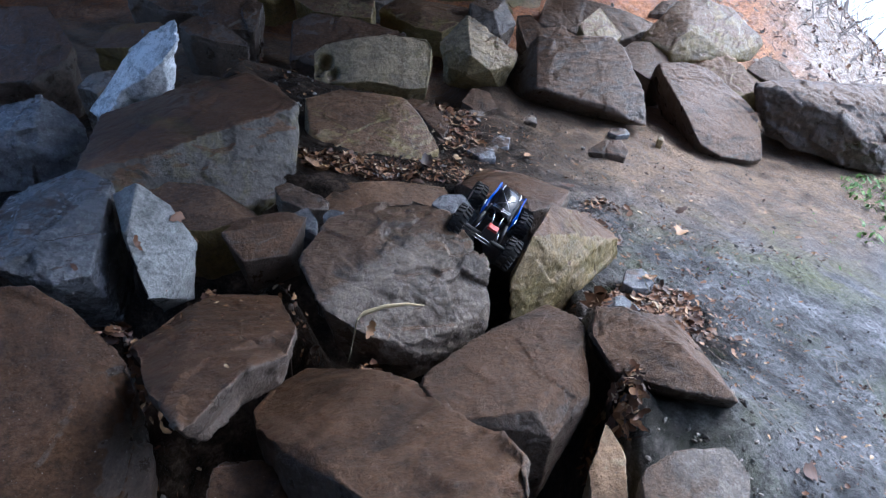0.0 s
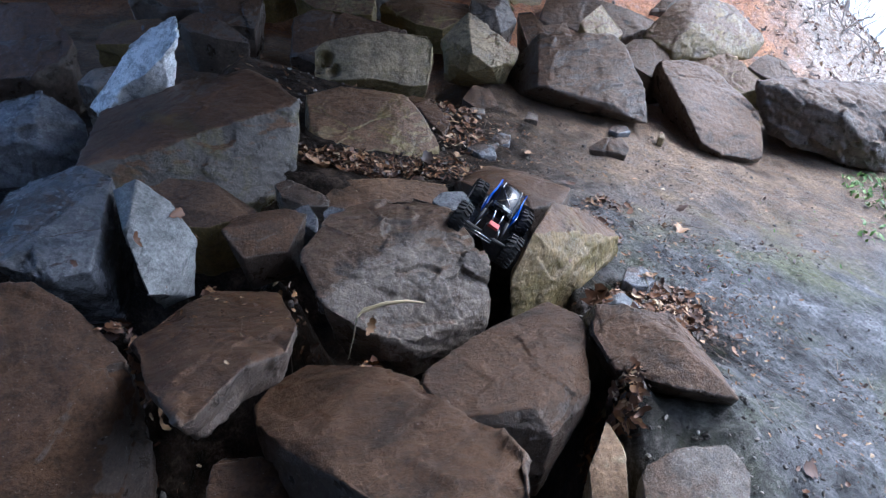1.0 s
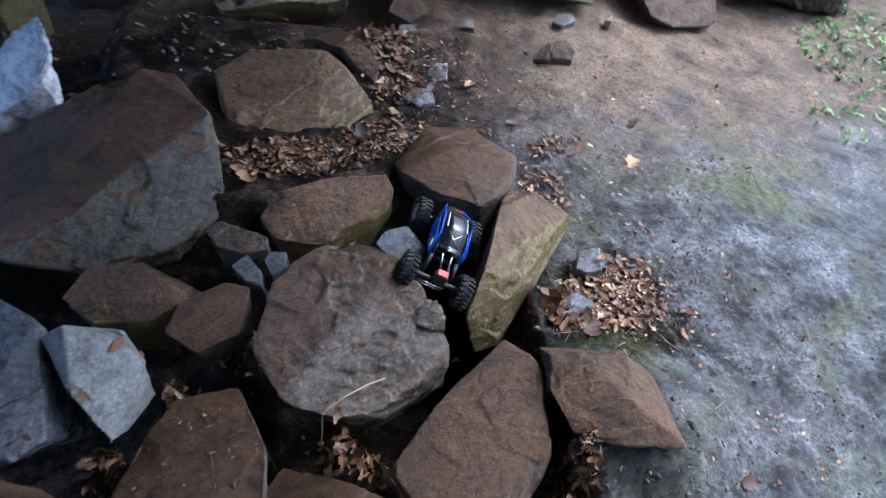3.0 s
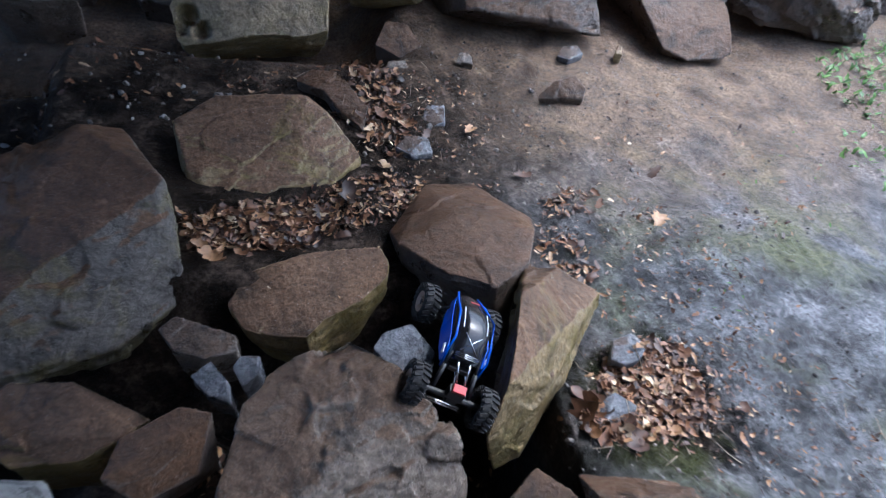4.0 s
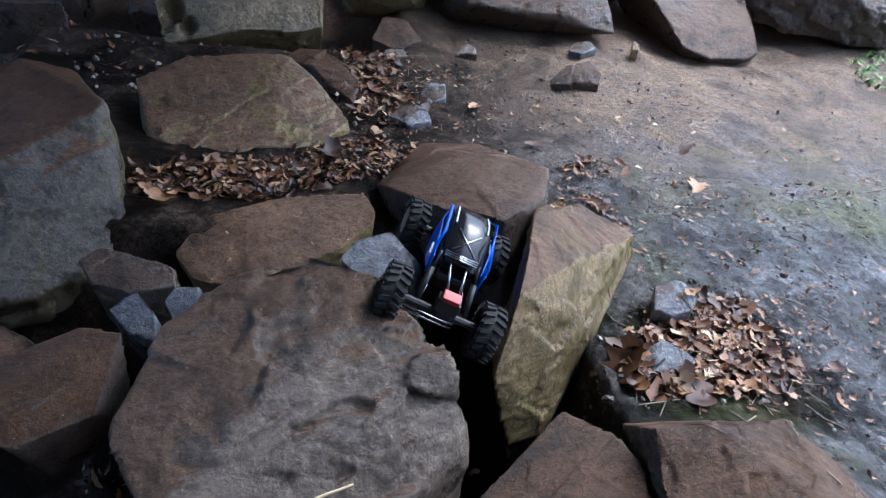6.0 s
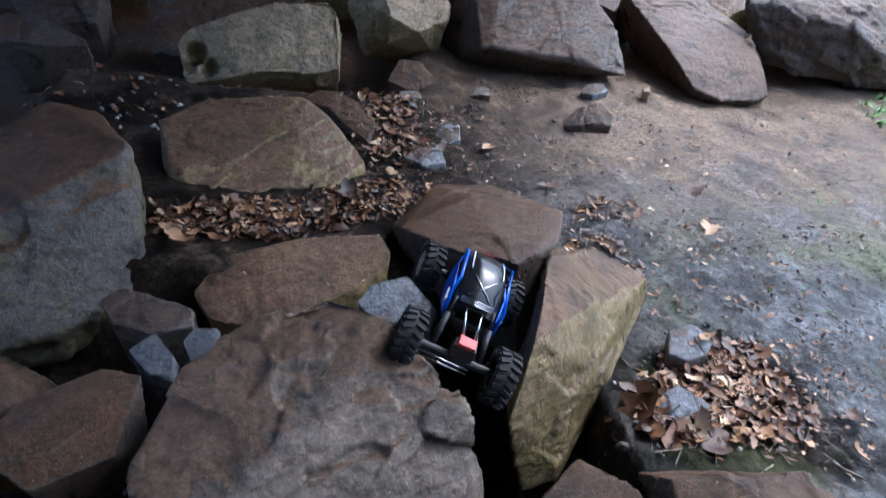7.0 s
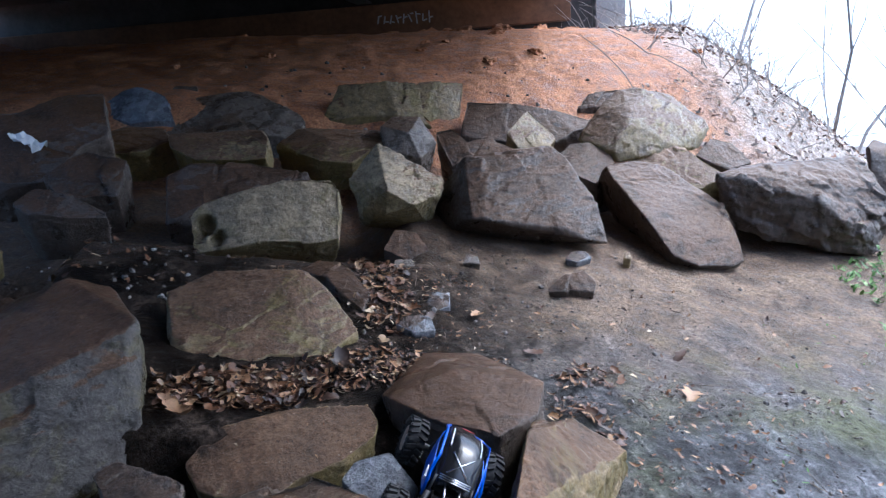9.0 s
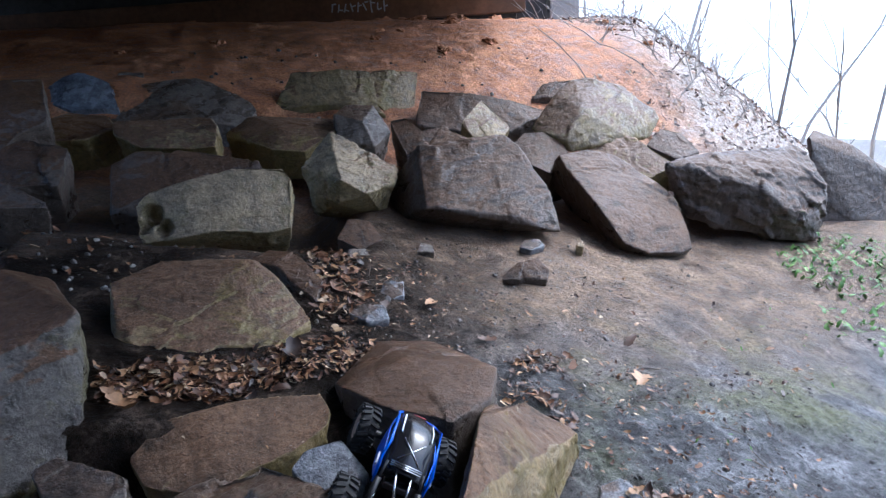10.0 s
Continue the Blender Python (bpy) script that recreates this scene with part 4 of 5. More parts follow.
# ---- faded paint scrawl on the cap beam ----
def scrawl():
    rng = random.Random(14)
    paint = plain("faded_white_paint", (0.50, 0.50, 0.48), 0.7, 0, 40, 0.2, 0.1)
    bm = bmesh.new()
    for k in range(9):
        x = -3.55 + 0.13 * k
        box(bm, (0.028, 0.004, rng.uniform(0.12, 0.24)), Matrix.Translation((x, 0.196, 2.02)) @ Matrix.Rotation(rng.uniform(-0.5, 0.5), 4, "Y"))
        box(bm, (rng.uniform(0.06, 0.11), 0.004, 0.026), Matrix.Translation((x + 0.04, 0.1955, 2.02 + rng.uniform(-0.09, 0.09))) @ Matrix.Rotation(rng.uniform(-0.4, 0.4), 4, "Y"))
    ob = link_mesh("paint_scrawl", bm, paint)
    ob.matrix_world = BRIDGE
    tagged(ob, "faded white paint strokes on the cap beam", "graffiti", kind="structure")


scrawl()

# ---- lumps of clay broken off along the top of the bank ----
CLAY = plain("clay_lump", (0.40, 0.18, 0.08), 0.9, 0, 22, 0.45, 0.8)


def clay_lumps():
    rng = random.Random(61)
    for k in range(34):
        x, y = rng.uniform(-1.6, 4.4), rng.uniform(7.2, 11.0)
        if k < 12:
            x, y = rng.uniform(1.6, 4.2), rng.uniform(10.4, 11.8)
        r = rng.uniform(0.03, 0.08) * (2.0 if k < 12 else 1.0)
        bm = bmesh.new()
        bmesh.ops.create_icosphere(bm, subdivisions=3, radius=1.0)
        off = Vector((rng.uniform(0, 50), rng.uniform(0, 50), 0))
        for v in bm.verts:
            v.co *= 1 + 0.5 * noise.noise(v.co * 1.6 + off) + 0.4 * noise.noise(v.co * 3.7 + off)
            v.co = Vector((v.co.x * r * 1.4, v.co.y * r, v.co.z * r * 0.75))
        ob = link_mesh("clay_lump", bm, CLAY)
        ob.matrix_world = pose(x, y, float(ground_z(x, y)) - 0.15 * r, 0, 0, rng.uniform(0, 360))
        tagged(ob, "crumbly orange clay lump on the bare bank", "clay lump", "clay lumps")


clay_lumps()

# ---- far backdrop on the open side, glowing white for overexposed woods ----
def make_backdrop():
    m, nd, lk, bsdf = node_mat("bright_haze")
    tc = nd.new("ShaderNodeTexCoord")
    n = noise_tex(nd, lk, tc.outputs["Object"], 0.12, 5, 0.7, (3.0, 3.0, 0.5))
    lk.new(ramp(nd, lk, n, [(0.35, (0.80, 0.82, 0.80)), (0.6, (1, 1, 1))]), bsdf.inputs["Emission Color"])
    bsdf.inputs["Emission Strength"].default_value = BACKDROP_GLOW
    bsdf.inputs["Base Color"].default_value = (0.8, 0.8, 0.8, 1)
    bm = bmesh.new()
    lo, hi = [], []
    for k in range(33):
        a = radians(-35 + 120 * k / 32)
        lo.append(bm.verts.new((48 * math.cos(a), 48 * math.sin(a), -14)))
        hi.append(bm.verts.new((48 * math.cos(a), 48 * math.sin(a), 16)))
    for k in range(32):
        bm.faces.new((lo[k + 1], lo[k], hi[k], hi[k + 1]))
    tagged(link_mesh("backdrop", bm, m), "far white backdrop, glowing to stand for overexposed winter woods", "backdrop", kind="structure")


make_backdrop()
bpy.context.view_layer.update()
DG = bpy.context.evaluated_depsgraph_get()


def drop(x, y, top=1.9, bare=False):
    """The highest surface under a height at (x, y), and its slope; bare: only where it is the ground."""
    hit, at, n, _, ob, _ = scene.ray_cast(DG, Vector((x, y, top)), Vector((0, 0, -1)))
    if bare and hit and ob.name != "ground":
        return None, None
    return (at, n) if hit else (Vector((x, y, float(ground_z(x, y)))), Vector((0, 0, 1)))


def leaf_mesh(bm, m, length, lobes, wide, curl, rng, fold=0.15):
    """One dry leaf: a lobed blade on a midrib, cupped and curled."""
    n = 9
    rows = []
    for k in range(n):
        t = k / (n - 1)
        w = wide * length * (math.sin(math.pi * (0.06 + 0.94 * t) ** 0.85) ** 0.8) * (1 - 0.45 * (0.5 + 0.5 * math.cos(2 * math.pi * lobes * t)) * (1 if 0.08 < t < 0.95 else 0))
        zc = curl * length * ((t - 0.5) ** 2) * 2
        jit = rng.uniform(-0.05, 0.05) * length
        rows.append([bm.verts.new(m @ Vector((-w + jit, (t - 0.5) * length, zc + fold * w + rng.uniform(0, 0.03) * length))),
                     bm.verts.new(m @ Vector((0, (t - 0.5) * length, zc))),
                     bm.verts.new(m @ Vector((w + jit, (t - 0.5) * length, zc + fold * w + rng.uniform(0, 0.03) * length)))])
    for a, b in zip(rows, rows[1:]):
        for s in (0, 1):
            bm.faces.new((a[s], a[s + 1], b[s + 1], b[s]))


def leaf_pose(x, y, rng, top=1.9, lift=0.004):
    at, n = drop(x, y, top)
    if n.z < 0.25:
        n = Vector((n.x, n.y, 0.5)).normalized()
    n = (n + Vector((rng.uniform(-0.35, 0.35), rng.uniform(-0.35, 0.35), 0))).normalized()
    q = Vector((0, 0, 1)).rotation_difference(n).to_matrix().to_4x4()
    return Matrix.Translation(at + n * lift) @ q @ Matrix.Rotation(rng.uniform(0, 6.28), 4, "Z")


# patches of leaf litter: centre, half sizes, turn, how many, biggest leaf
LITTER = [
    ((1.00, 2.13), (0.22, 0.17), 0.6, 460, 0.075),
    ((0.80, 2.03), (0.09, 0.07), 0.5, 70, 0.10),
    ((-0.16, 2.84), (0.30, 0.13), 0.2, 420, 0.075),
    ((0.20, 2.98), (0.26, 0.13), 0.4, 240, 0.05),
    ((0.33, 3.62), (0.14, 0.45), 0.1, 190, 0.08),
    ((-0.03, 1.65), (0.17, 0.06), 0.0, 120, 0.07),
    ((-0.73, 1.65), (0.10, 0.09), 0.3, 130, 0.08),
    ((-0.52, 1.83), (0.12, 0.07), 0.0, 80, 0.08),
    ((0.65, 1.46), (0.06, 0.10), 0.0, 120, 0.07),
    ((0.90, 2.68), (0.10, 0.20), 0.2, 60, 0.07),
    ((1.02, 3.00), (0.16, 0.08), 0.6, 40, 0.07),
    ((-0.38, 2.18), (0.15, 0.10), 0.0, 50, 0.07),
    ((-0.45, 1.45), (0.30, 0.25), 0.0, 90, 0.03),
    ((0.45, 2.05), (0.20, 0.30), 0.0, 80, 0.05),
    ((-0.80, 3.75), (0.45, 0.35), 0.0, 90, 0.06),
    ((-1.25, 3.00), (0.25, 0.35), 0.0, 60, 0.07),
    ((1.20, 2.55), (0.50, 0.60), 0.0, 420, 0.034),
    ((1.60, 3.30), (0.80, 0.60), 0.0, 90, 0.05),
    ((1.35, 1.80), (0.45, 0.50), 0.0, 260, 0.032),
    ((0.50, 3.40), (0.40, 0.50), 0.0, 240, 0.035),
    ((0.05, 3.70), (0.40, 0.30), 0.0, 140, 0.04),
    ((-0.42, 1.56), (0.16, 0.20), 0.2, 110, 0.020),
    ((0.40, 1.60), (0.15, 0.18), 0.2, 9, 0.018),
    ((0.00, 1.25), (0.20, 0.18), 0.0, 7, 0.016),
    ((0.00, 2.55), (0.18, 0.08), 0.3, 14, 0.016),
    ((5.00, 8.00), (1.30, 2.60), 0.3, 1500, 0.11),
    ((3.70, 6.20), (0.90, 0.80), 0.0, 300, 0.10),
]


def scatter_leaves():
    rng = random.Random(11)
    bm = bmesh.new()
    for (cx, cy), (rx, ry), turn, count, big in LITTER:
        for k in range(int(count * 1.7)):
            r, a = math.sqrt(rng.random()) * (1.15 if rng.random() < 0.2 else 0.9), rng.uniform(0, 6.283)
            u, v = rx * r * math.cos(a), ry * r * math.sin(a)
            x, y = cx + u * math.cos(turn) - v * math.sin(turn), cy + u * math.sin(turn) + v * math.cos(turn)
            size = big * rng.uniform(0.3, 0.9) ** 1.5
            if big > 0.021 and rng.random() < 0.97 and drop(x, y, bare=True)[0] is None:
                continue
            leaf_mesh(bm, leaf_pose(x, y, rng, lift=rng.uniform(0.002, 0.02)), size, rng.choice((0, 2, 3, 3, 4)), rng.uniform(0.16, 0.36), rng.uniform(-0.5, 0.7), rng, rng.uniform(-0.2, 0.6))
    ob = link_mesh("leaf_litter", bm, LEAF, shade=True)
    tagged(ob, "dry brown leaf litter gathered between the rocks", "leaves", kind="stuff")


def scatter_big_leaves():
    rng = random.Random(5)
    spots = [(0.74, 2.06, 0.15), (0.86, 1.98, 0.11), (0.76, 2.10, 0.12), (1.16, 2.28, 0.09), (1.08, 2.02, 0.09), (0.98, 1.98, 0.07), (1.12, 2.10, 0.08),
             (1.01, 3.02, 0.085), (1.05, 2.96, 0.07), (0.93, 2.76, 0.07), (1.38, 2.92, 0.11), (0.86, 3.16, 0.08), (0.70, 3.44, 0.08), (1.52, 3.25, 0.09),
             (-0.24, 2.74, 0.10), (-0.16, 2.82, 0.09), (-0.30, 2.66, 0.10), (-0.05, 2.86, 0.08), (0.05, 2.90, 0.10), (0.14, 2.98, 0.11), (0.30, 3.10, 0.07), (0.36, 2.94, 0.05),
             (0.32, 3.50, 0.07), (0.28, 3.75, 0.08), (0.38, 3.62, 0.06), (0.30, 4.00, 0.08), (-0.02, 1.64, 0.06), (-0.15, 1.62, 0.08), (0.05, 1.66, 0.05), 
             (0.66, 1.46, 0.08), (0.64, 1.40, 0.07), (1.18, 1.38, 0.07), (1.22, 1.95, 0.05), (1.30, 2.05, 0.05)]
    for x, y, size in spots:
        bm = bmesh.new()
        leaf_mesh(bm, Matrix(), size, rng.choice((3, 3, 4)), rng.uniform(0.28, 0.46), rng.uniform(-0.3, 0.8), rng, rng.uniform(0.0, 0.6))
        ob = link_mesh("fallen_leaf", bm, LEAF, shade=True)
        ob.matrix_world = leaf_pose(x, y, rng, lift=0.012)
        tagged(ob, "curled dry brown oak leaf lying on the ground", "leaf", "fallen leaves")


def scatter_pebbles():
    rng = random.Random(23)
    bm = bmesh.new()
    fields = [((1.35, 2.0), (0.75, 1.0), 1500, 0.008), ((0.6, 3.6), (0.5, 0.6), 320, 0.010), ((1.6, 3.7), (1.0, 0.5), 260, 0.008), ((-0.1, 1.7), (0.8, 0.5), 260, 0.016), ((0.9, 1.25), (0.35, 0.3), 260, 0.010), ((0.9, 6.6), (1.6, 0.8), 90, 0.025), ((-0.8, 3.8), (0.6, 0.5), 160, 0.016)]
    ball = bmesh.new()
    bmesh.ops.create_icosphere(ball, subdivisions=1, radius=1.0)
    shape = [v.co.copy() for v in ball.verts]
    tris = [[v.index for v in f.verts] for f in ball.faces]
    ball.free()
    for (cx, cy), (rx, ry), count, size in fields:
        for k in range(count):
            x, y = cx + rng.uniform(-rx, rx), cy + rng.uniform(-ry, ry)
            at, n = drop(x, y, bare=True)
            if at is None:
                continue
            s = size * rng.uniform(0.3, 1.0) ** 1.5 * (2.2 if rng.random() < 0.04 else 1)
            m = Matrix.Translation(at) @ Euler((rng.uniform(0, 6), rng.uniform(0, 6), rng.uniform(0, 6))).to_matrix().to_4x4() @ Matrix.Diagonal((s * rng.uniform(0.7, 1.4), s, s * rng.uniform(0.5, 0.9), 1))
            vs = [bm.verts.new(m @ (c * rng.uniform(0.75, 1.15))) for c in shape]
            for t in tris:
                bm.faces.new([vs[q] for q in t])
    mt = leaf_material("pebble_stone", [(0.0, (0.035, 0.031, 0.028)), (0.5, (0.085, 0.075, 0.066)), (0.8, (0.15, 0.13, 0.11)), (1.0, (0.40, 0.38, 0.34))])
    tagged(link_mesh("pebbles", bm, mt), "loose grit and clods strewn over the muddy dirt", "pebbles", kind="stuff")


def scatter_twigs():
    rng = random.Random(31)
    bm = bmesh.new()
    for (cx, cy), (rx, ry), count in [((1.3, 2.4), (0.6, 0.9), 90), ((0.98, 2.1), (0.25, 0.2), 40), ((-0.4, 1.55), (0.18, 0.18), 7), ((0.3, 3.6), (0.3, 0.5), 40), ((4.6, 7.4), (1.2, 1.6), 120)]:
        for k in range(count):
            x, y, a, ln = cx + rng.uniform(-rx, rx), cy + rng.uniform(-ry, ry), rng.uniform(0, 6.28), rng.uniform(0.02, 0.09)
            pts = [drop(x + math.cos(a) * ln * s, y + math.sin(a) * ln * s)[0] + Vector((0, 0, 0.003)) for s in (-0.5, 0, 0.5)]
            tube(bm, pts, [0.0016, 0.0014, 0.0009], 5)
    mt = leaf_material("twig_wood", [(0.0, (0.06, 0.045, 0.035)), (0.6, (0.18, 0.13, 0.09)), (1.0, (0.40, 0.33, 0.24))])
    tagged(link_mesh("twigs", bm, mt), "broken twigs and stalks strewn on the dirt", "twigs", kind="stuff")


scatter_leaves()
scatter_big_leaves()
scatter_pebbles()
scatter_twigs()


# ---- pale folded blade of dead grass on the furrowed boulder ----
def dead_blade():
    bm = bmesh.new()
    pts = [(-0.080, 1.625, 0.010), (-0.066, 1.632, 0.070), (-0.056, 1.642, 0.135), (-0.040, 1.650, 0.152), (0.02, 1.680, 0.160), (0.08, 1.715, 0.150), (0.135, 1.745, 0.130)]
    wid = [0.006, 0.009, 0.011, 0.012, 0.009, 0.006, 0.002]
    rows = []
    for p, w in zip(pts, wid):
        p = Vector(p)
        rows.append([bm.verts.new(p + Vector((0.3 * w, -w * 0.4, w))), bm.verts.new(p + Vector((0, -0.003, 0))), bm.verts.new(p - Vector((0.3 * w, -w * 0.4, w)))])
    for a, b in zip(rows, rows[1:]):
        for s in (0, 1):
            bm.faces.new((a[s], a[s + 1], b[s + 1], b[s]))
    ob = link_mesh("grass_blade", bm, plain("straw", (0.55, 0.46, 0.27), 0.6, 0, 80, 0.2, 0.1), shade=True)
    md = ob.modifiers.new("thickness", "SOLIDIFY")
    md.thickness = 0.0012
    tagged(ob, "pale folded dead grass blade leaning on a boulder", "grass blade")


dead_blade()


# ---- weeds at the edge of the shade ----
def weeds():
    rng = random.Random(8)
    bm = bmesh.new()
    mt = leaf_material("weed_green", [(0.0, (0.05, 0.13, 0.02)), (0.6, (0.11, 0.24, 0.035)), (1.0, (0.20, 0.34, 0.07))])
    for (cx, cy), (rx, ry), count in [((3.50, 4.00), (0.60, 0.42), 520), ((2.6, 3.3), (0.7, 0.5), 40), ((3.0, 3.35), (0.4, 0.3), 90), ((1.45, 2.45), (0.12, 0.12), 6)]:
        for k in range(count):
            r, a = math.sqrt(rng.random()), rng.uniform(0, 6.28)
            at, n = drop(cx + rx * r * math.cos(a), cy + ry * r * math.sin(a))
            m = Matrix.Translation(at + Vector((0, 0, rng.uniform(0.004, 0.035)))) @ Matrix.Rotation(rng.uniform(0, 6.28), 4, "Z") @ Matrix.Rotation(rng.uniform(0.1, 0.9), 4, "X")
            leaf_mesh(bm, m, rng.uniform(0.02, 0.065) * (0.4 if count < 50 else 1), 0, rng.uniform(0.2, 0.4), rng.uniform(-0.5, 0.2), rng, 0.2)
    tagged(link_mesh("weeds", bm, mt, shade=True), "low bright green weeds on the dirt by the last boulder", "weeds", kind="stuff")


weeds()


# ---- bare trees beyond the bridge ----
def bare_tree(x, y, height, lean, seed, material, base=0.05):
    rng = random.Random(seed)
    e = tagged(new("tree"), "thin bare winter tree on the leaf-strewn slope", "tree", "bare trees")
    z0 = float(ground_z(x, y)) - 0.15
    e.location = (x, y, z0)
    bt, bb = bmesh.new(), bmesh.new()

    def limb(bm, p, d, ln, r, depth):
        pts, rad = [p], [r]
        for k in range(5):
            d = (d + Vector((rng.uniform(-0.22, 0.22), rng.uniform(-0.22, 0.22), rng.uniform(-0.06, 0.14)))).normalized()
            pts.append(pts[-1] + d * ln / 5)
            rad.append(r * (1 - 0.16 * (k + 1)))
        tube(bm, pts, rad, 7 if depth == 0 else 5)
        if depth < 3:
            for k in range(2, 6):
                for _ in range(1 if depth else 2):
                    if rng.random() < 0.75:
                        side = Vector((rng.uniform(-1, 1), rng.uniform(-1, 1), rng.uniform(0.1, 0.9))).normalized()
                        limb(bb, pts[k], (d * 0.5 + side).normalized(), ln * rng.uniform(0.3, 0.5), rad[k] * 0.55, depth + 1)

    limb(bt, Vector((0, 0, 0)), Vector(lean).normalized(), height, base, 0)
    part("trunk", bt, material, e, shade=True)
    part("branches", bb, material, e, shade=True)


# bark paled to carry the flare that washes out far trees
WASHED_BARK = plain("pale_bark", (0.42, 0.38, 0.33), 0.9, 0, 30, 0.25, 0.3)
DULL_BARK = plain("dull_bark", (0.24, 0.21, 0.18), 0.9, 0, 30, 0.3, 0.4)
bare_tree(7.0, 9.3, 3.4, (0.28, 0, 1), 3, DULL_BARK, 0.03)
bare_tree(8.4, 9.6, 3.6, (-0.05, 0.1, 1), 4, DULL_BARK, 0.022)
for k, (tx, ty) in enumerate([(9, 15), (11, 17), (12.5, 15.5), (14, 18), (10, 20), (16, 17), (13, 22), (18, 20), (8, 18), (17, 14), (12, 12.5), (15, 12)]):
    bare_tree(tx, ty, 6.5, (0.1 * math.sin(k), 0.1, 1), 20 + k, WASHED_BARK, 0.05)


# ---- brush along the top of the slope, flare's wash put into its colour ----
def brush():
    rng = random.Random(77)
    bm = bmesh.new()
    for k in range(420):
        y = rng.uniform(6.5, 14.0)
        x = 4.0 + 0.30 * (y - 7) + rng.gauss(0.6, 0.7)
        p = Vector((x, y, float(ground_z(x, y)) - 0.02))
        d = Vector((rng.uniform(-0.7, 0.7), rng.uniform(-0.5, 0.5), rng.uniform(0.15, 1.0))).normalized()
        ln = rng.uniform(0.2, 1.0)
        pts = [p]
        for s in range(3):
            d = (d + Vector((rng.uniform(-0.3, 0.3), rng.uniform(-0.3, 0.3), rng.uniform(-0.3, 0.1)))).normalized()
            pts.append(pts[-1] + d * ln / 3)
        tube(bm, pts, [0.007, 0.006, 0.004, 0.002], 5)
    tagged(link_mesh("brush", bm, WASHED_BARK), "dry sticks and brush on the slope outside, coloured washed-out pale", "brush", kind="stuff")


brush()


# ---- the toy rock crawler ----
RUBBER = plain("tyre_rubber", (0.022, 0.021, 0.02), 0.85, 0, 120, 0.4, 0.4)
BLACK_GLOSS = plain("black_gloss_shell", (0.012, 0.012, 0.014), 0.18, 0, 200, 0.1, 0.0)
BLACK_MATT = plain("black_plastic", (0.02, 0.02, 0.022), 0.5, 0, 150, 0.2, 0.1)
BLUE_SHELL = plain("blue_shell", (0.01, 0.10, 0.62), 0.28, 0, 120, 0.15, 0.0)
WHITE_SHELL = plain("white_trim", (0.75, 0.78, 0.80), 0.35, 0, 120, 0.1, 0.0)
RED_PLASTIC = plain("red_plastic", (0.48, 0.045, 0.04), 0.45, 0, 100, 0.2, 0.05)
SILVER = plain("bare_metal", (0.62, 0.62, 0.62), 0.25, 1.0, 100, 0.15, 0.0)
BRONZE = plain("tan_rim", (0.38, 0.27, 0.20), 0.4, 0.3, 100, 0.2, 0.05)


def ring_surface(bm, profile, sides):
    """Turn a profile of (radius, x) round the x axis."""
    rings = []
    for r, x in profile:
        rings.append([bm.verts.new((x, r * math.cos(2 * math.pi * s / sides), r * math.sin(2 * math.pi * s / sides))) for s in range(sides)])
    for a, b in zip(rings, rings[1:]):
        for s in range(sides):
            bm.faces.new((a[s], a[(s + 1) % sides], b[(s + 1) % sides], b[s]))
    return rings


def wheel(parent, at, turn, flip):
    w = bpy.data.objects.new("wheel", None)
    scene.collection.objects.link(w)
    w.parent = parent
    w.matrix_basis = Matrix.Translation(at) @ Matrix.Rotation(turn, 4, "Z") @ Matrix.Rotation(0.3, 4, "X")
    R, W = 0.054, 0.022
    bm = bmesh.new()
    ring_surface(bm, [(0.030, -W * 0.85), (0.036, -W), (0.046, -W * 1.02), (R - 0.004, -W * 0.85), (R - 0.002, -W * 0.4), (R - 0.002, W * 0.4), (R - 0.004, W * 0.85), (0.046, W * 1.02), (0.036, W), (0.030, W * 0.85), (0.030, -W * 0.85)], 36)
    for k in range(20):
        a = 2 * math.pi * k / 20
        for sx, da, skew in ((-1, 0.0, 0.35), (1, 0.157, -0.35)):
            m = Matrix.Rotation(a + da, 4, "X") @ Matrix.Translation((sx * W * 0.55, 0, R)) @ Matrix.Rotation(skew, 4, "Z")
            box(bm, (W * 0.85, 0.0075, 0.007), m)
            box(bm, (0.004, 0.006, 0.012), Matrix.Rotation(a + da, 4, "X") @ Matrix.Translation((sx * W * 1.02, 0, R - 0.008)))
    part("tyre", bm, RUBBER, w, "knobbly black rubber tyre")
    bm = bmesh.new()
    ring_surface(bm, [(0.016, flip * W * 0.55), (0.022, flip * W * 0.78), (0.0305, flip * W * 0.92), (0.0315, flip * W * 0.6), (0.030, -flip * W * 0.8)], 28)
    for k in range(6):
        box(bm, (0.004, 0.006, 0.018), Matrix.Rotation(k * math.pi / 3, 4, "X") @ Matrix.Translation((flip * W * 0.62, 0, 0.017)))
    part("rim", bm, BRONZE, w, "tan beadlock rim")
    bm = bmesh.new()
    ring_surface(bm, [(0.0005, flip * W * 0.75), (0.008, flip * W * 0.75), (0.009, flip * W * 0.5), (0.009, -flip * W * 0.3)], 12)
    part("hub", bm, BLACK_MATT, w)


def rod(parent, name, a, b, r, material, label=""):
    bm = bmesh.new()
    tube(bm, [a, b], r, 8)
    return part(name, bm, material, parent, label, True)


def shell_loft(stations, closed=False):
    """A thin shell lofted through cross-sections of (x, z) at each y."""
    bm = bmesh.new()
    rows = [[bm.verts.new((x, y, z)) for x, z in sec] for y, sec in stations]
    for a, b in zip(rows, rows[1:]):
        for s in range(len(a) - 1):
            bm.faces.new((a[s], a[s + 1], b[s + 1], b[s]))
    return bm


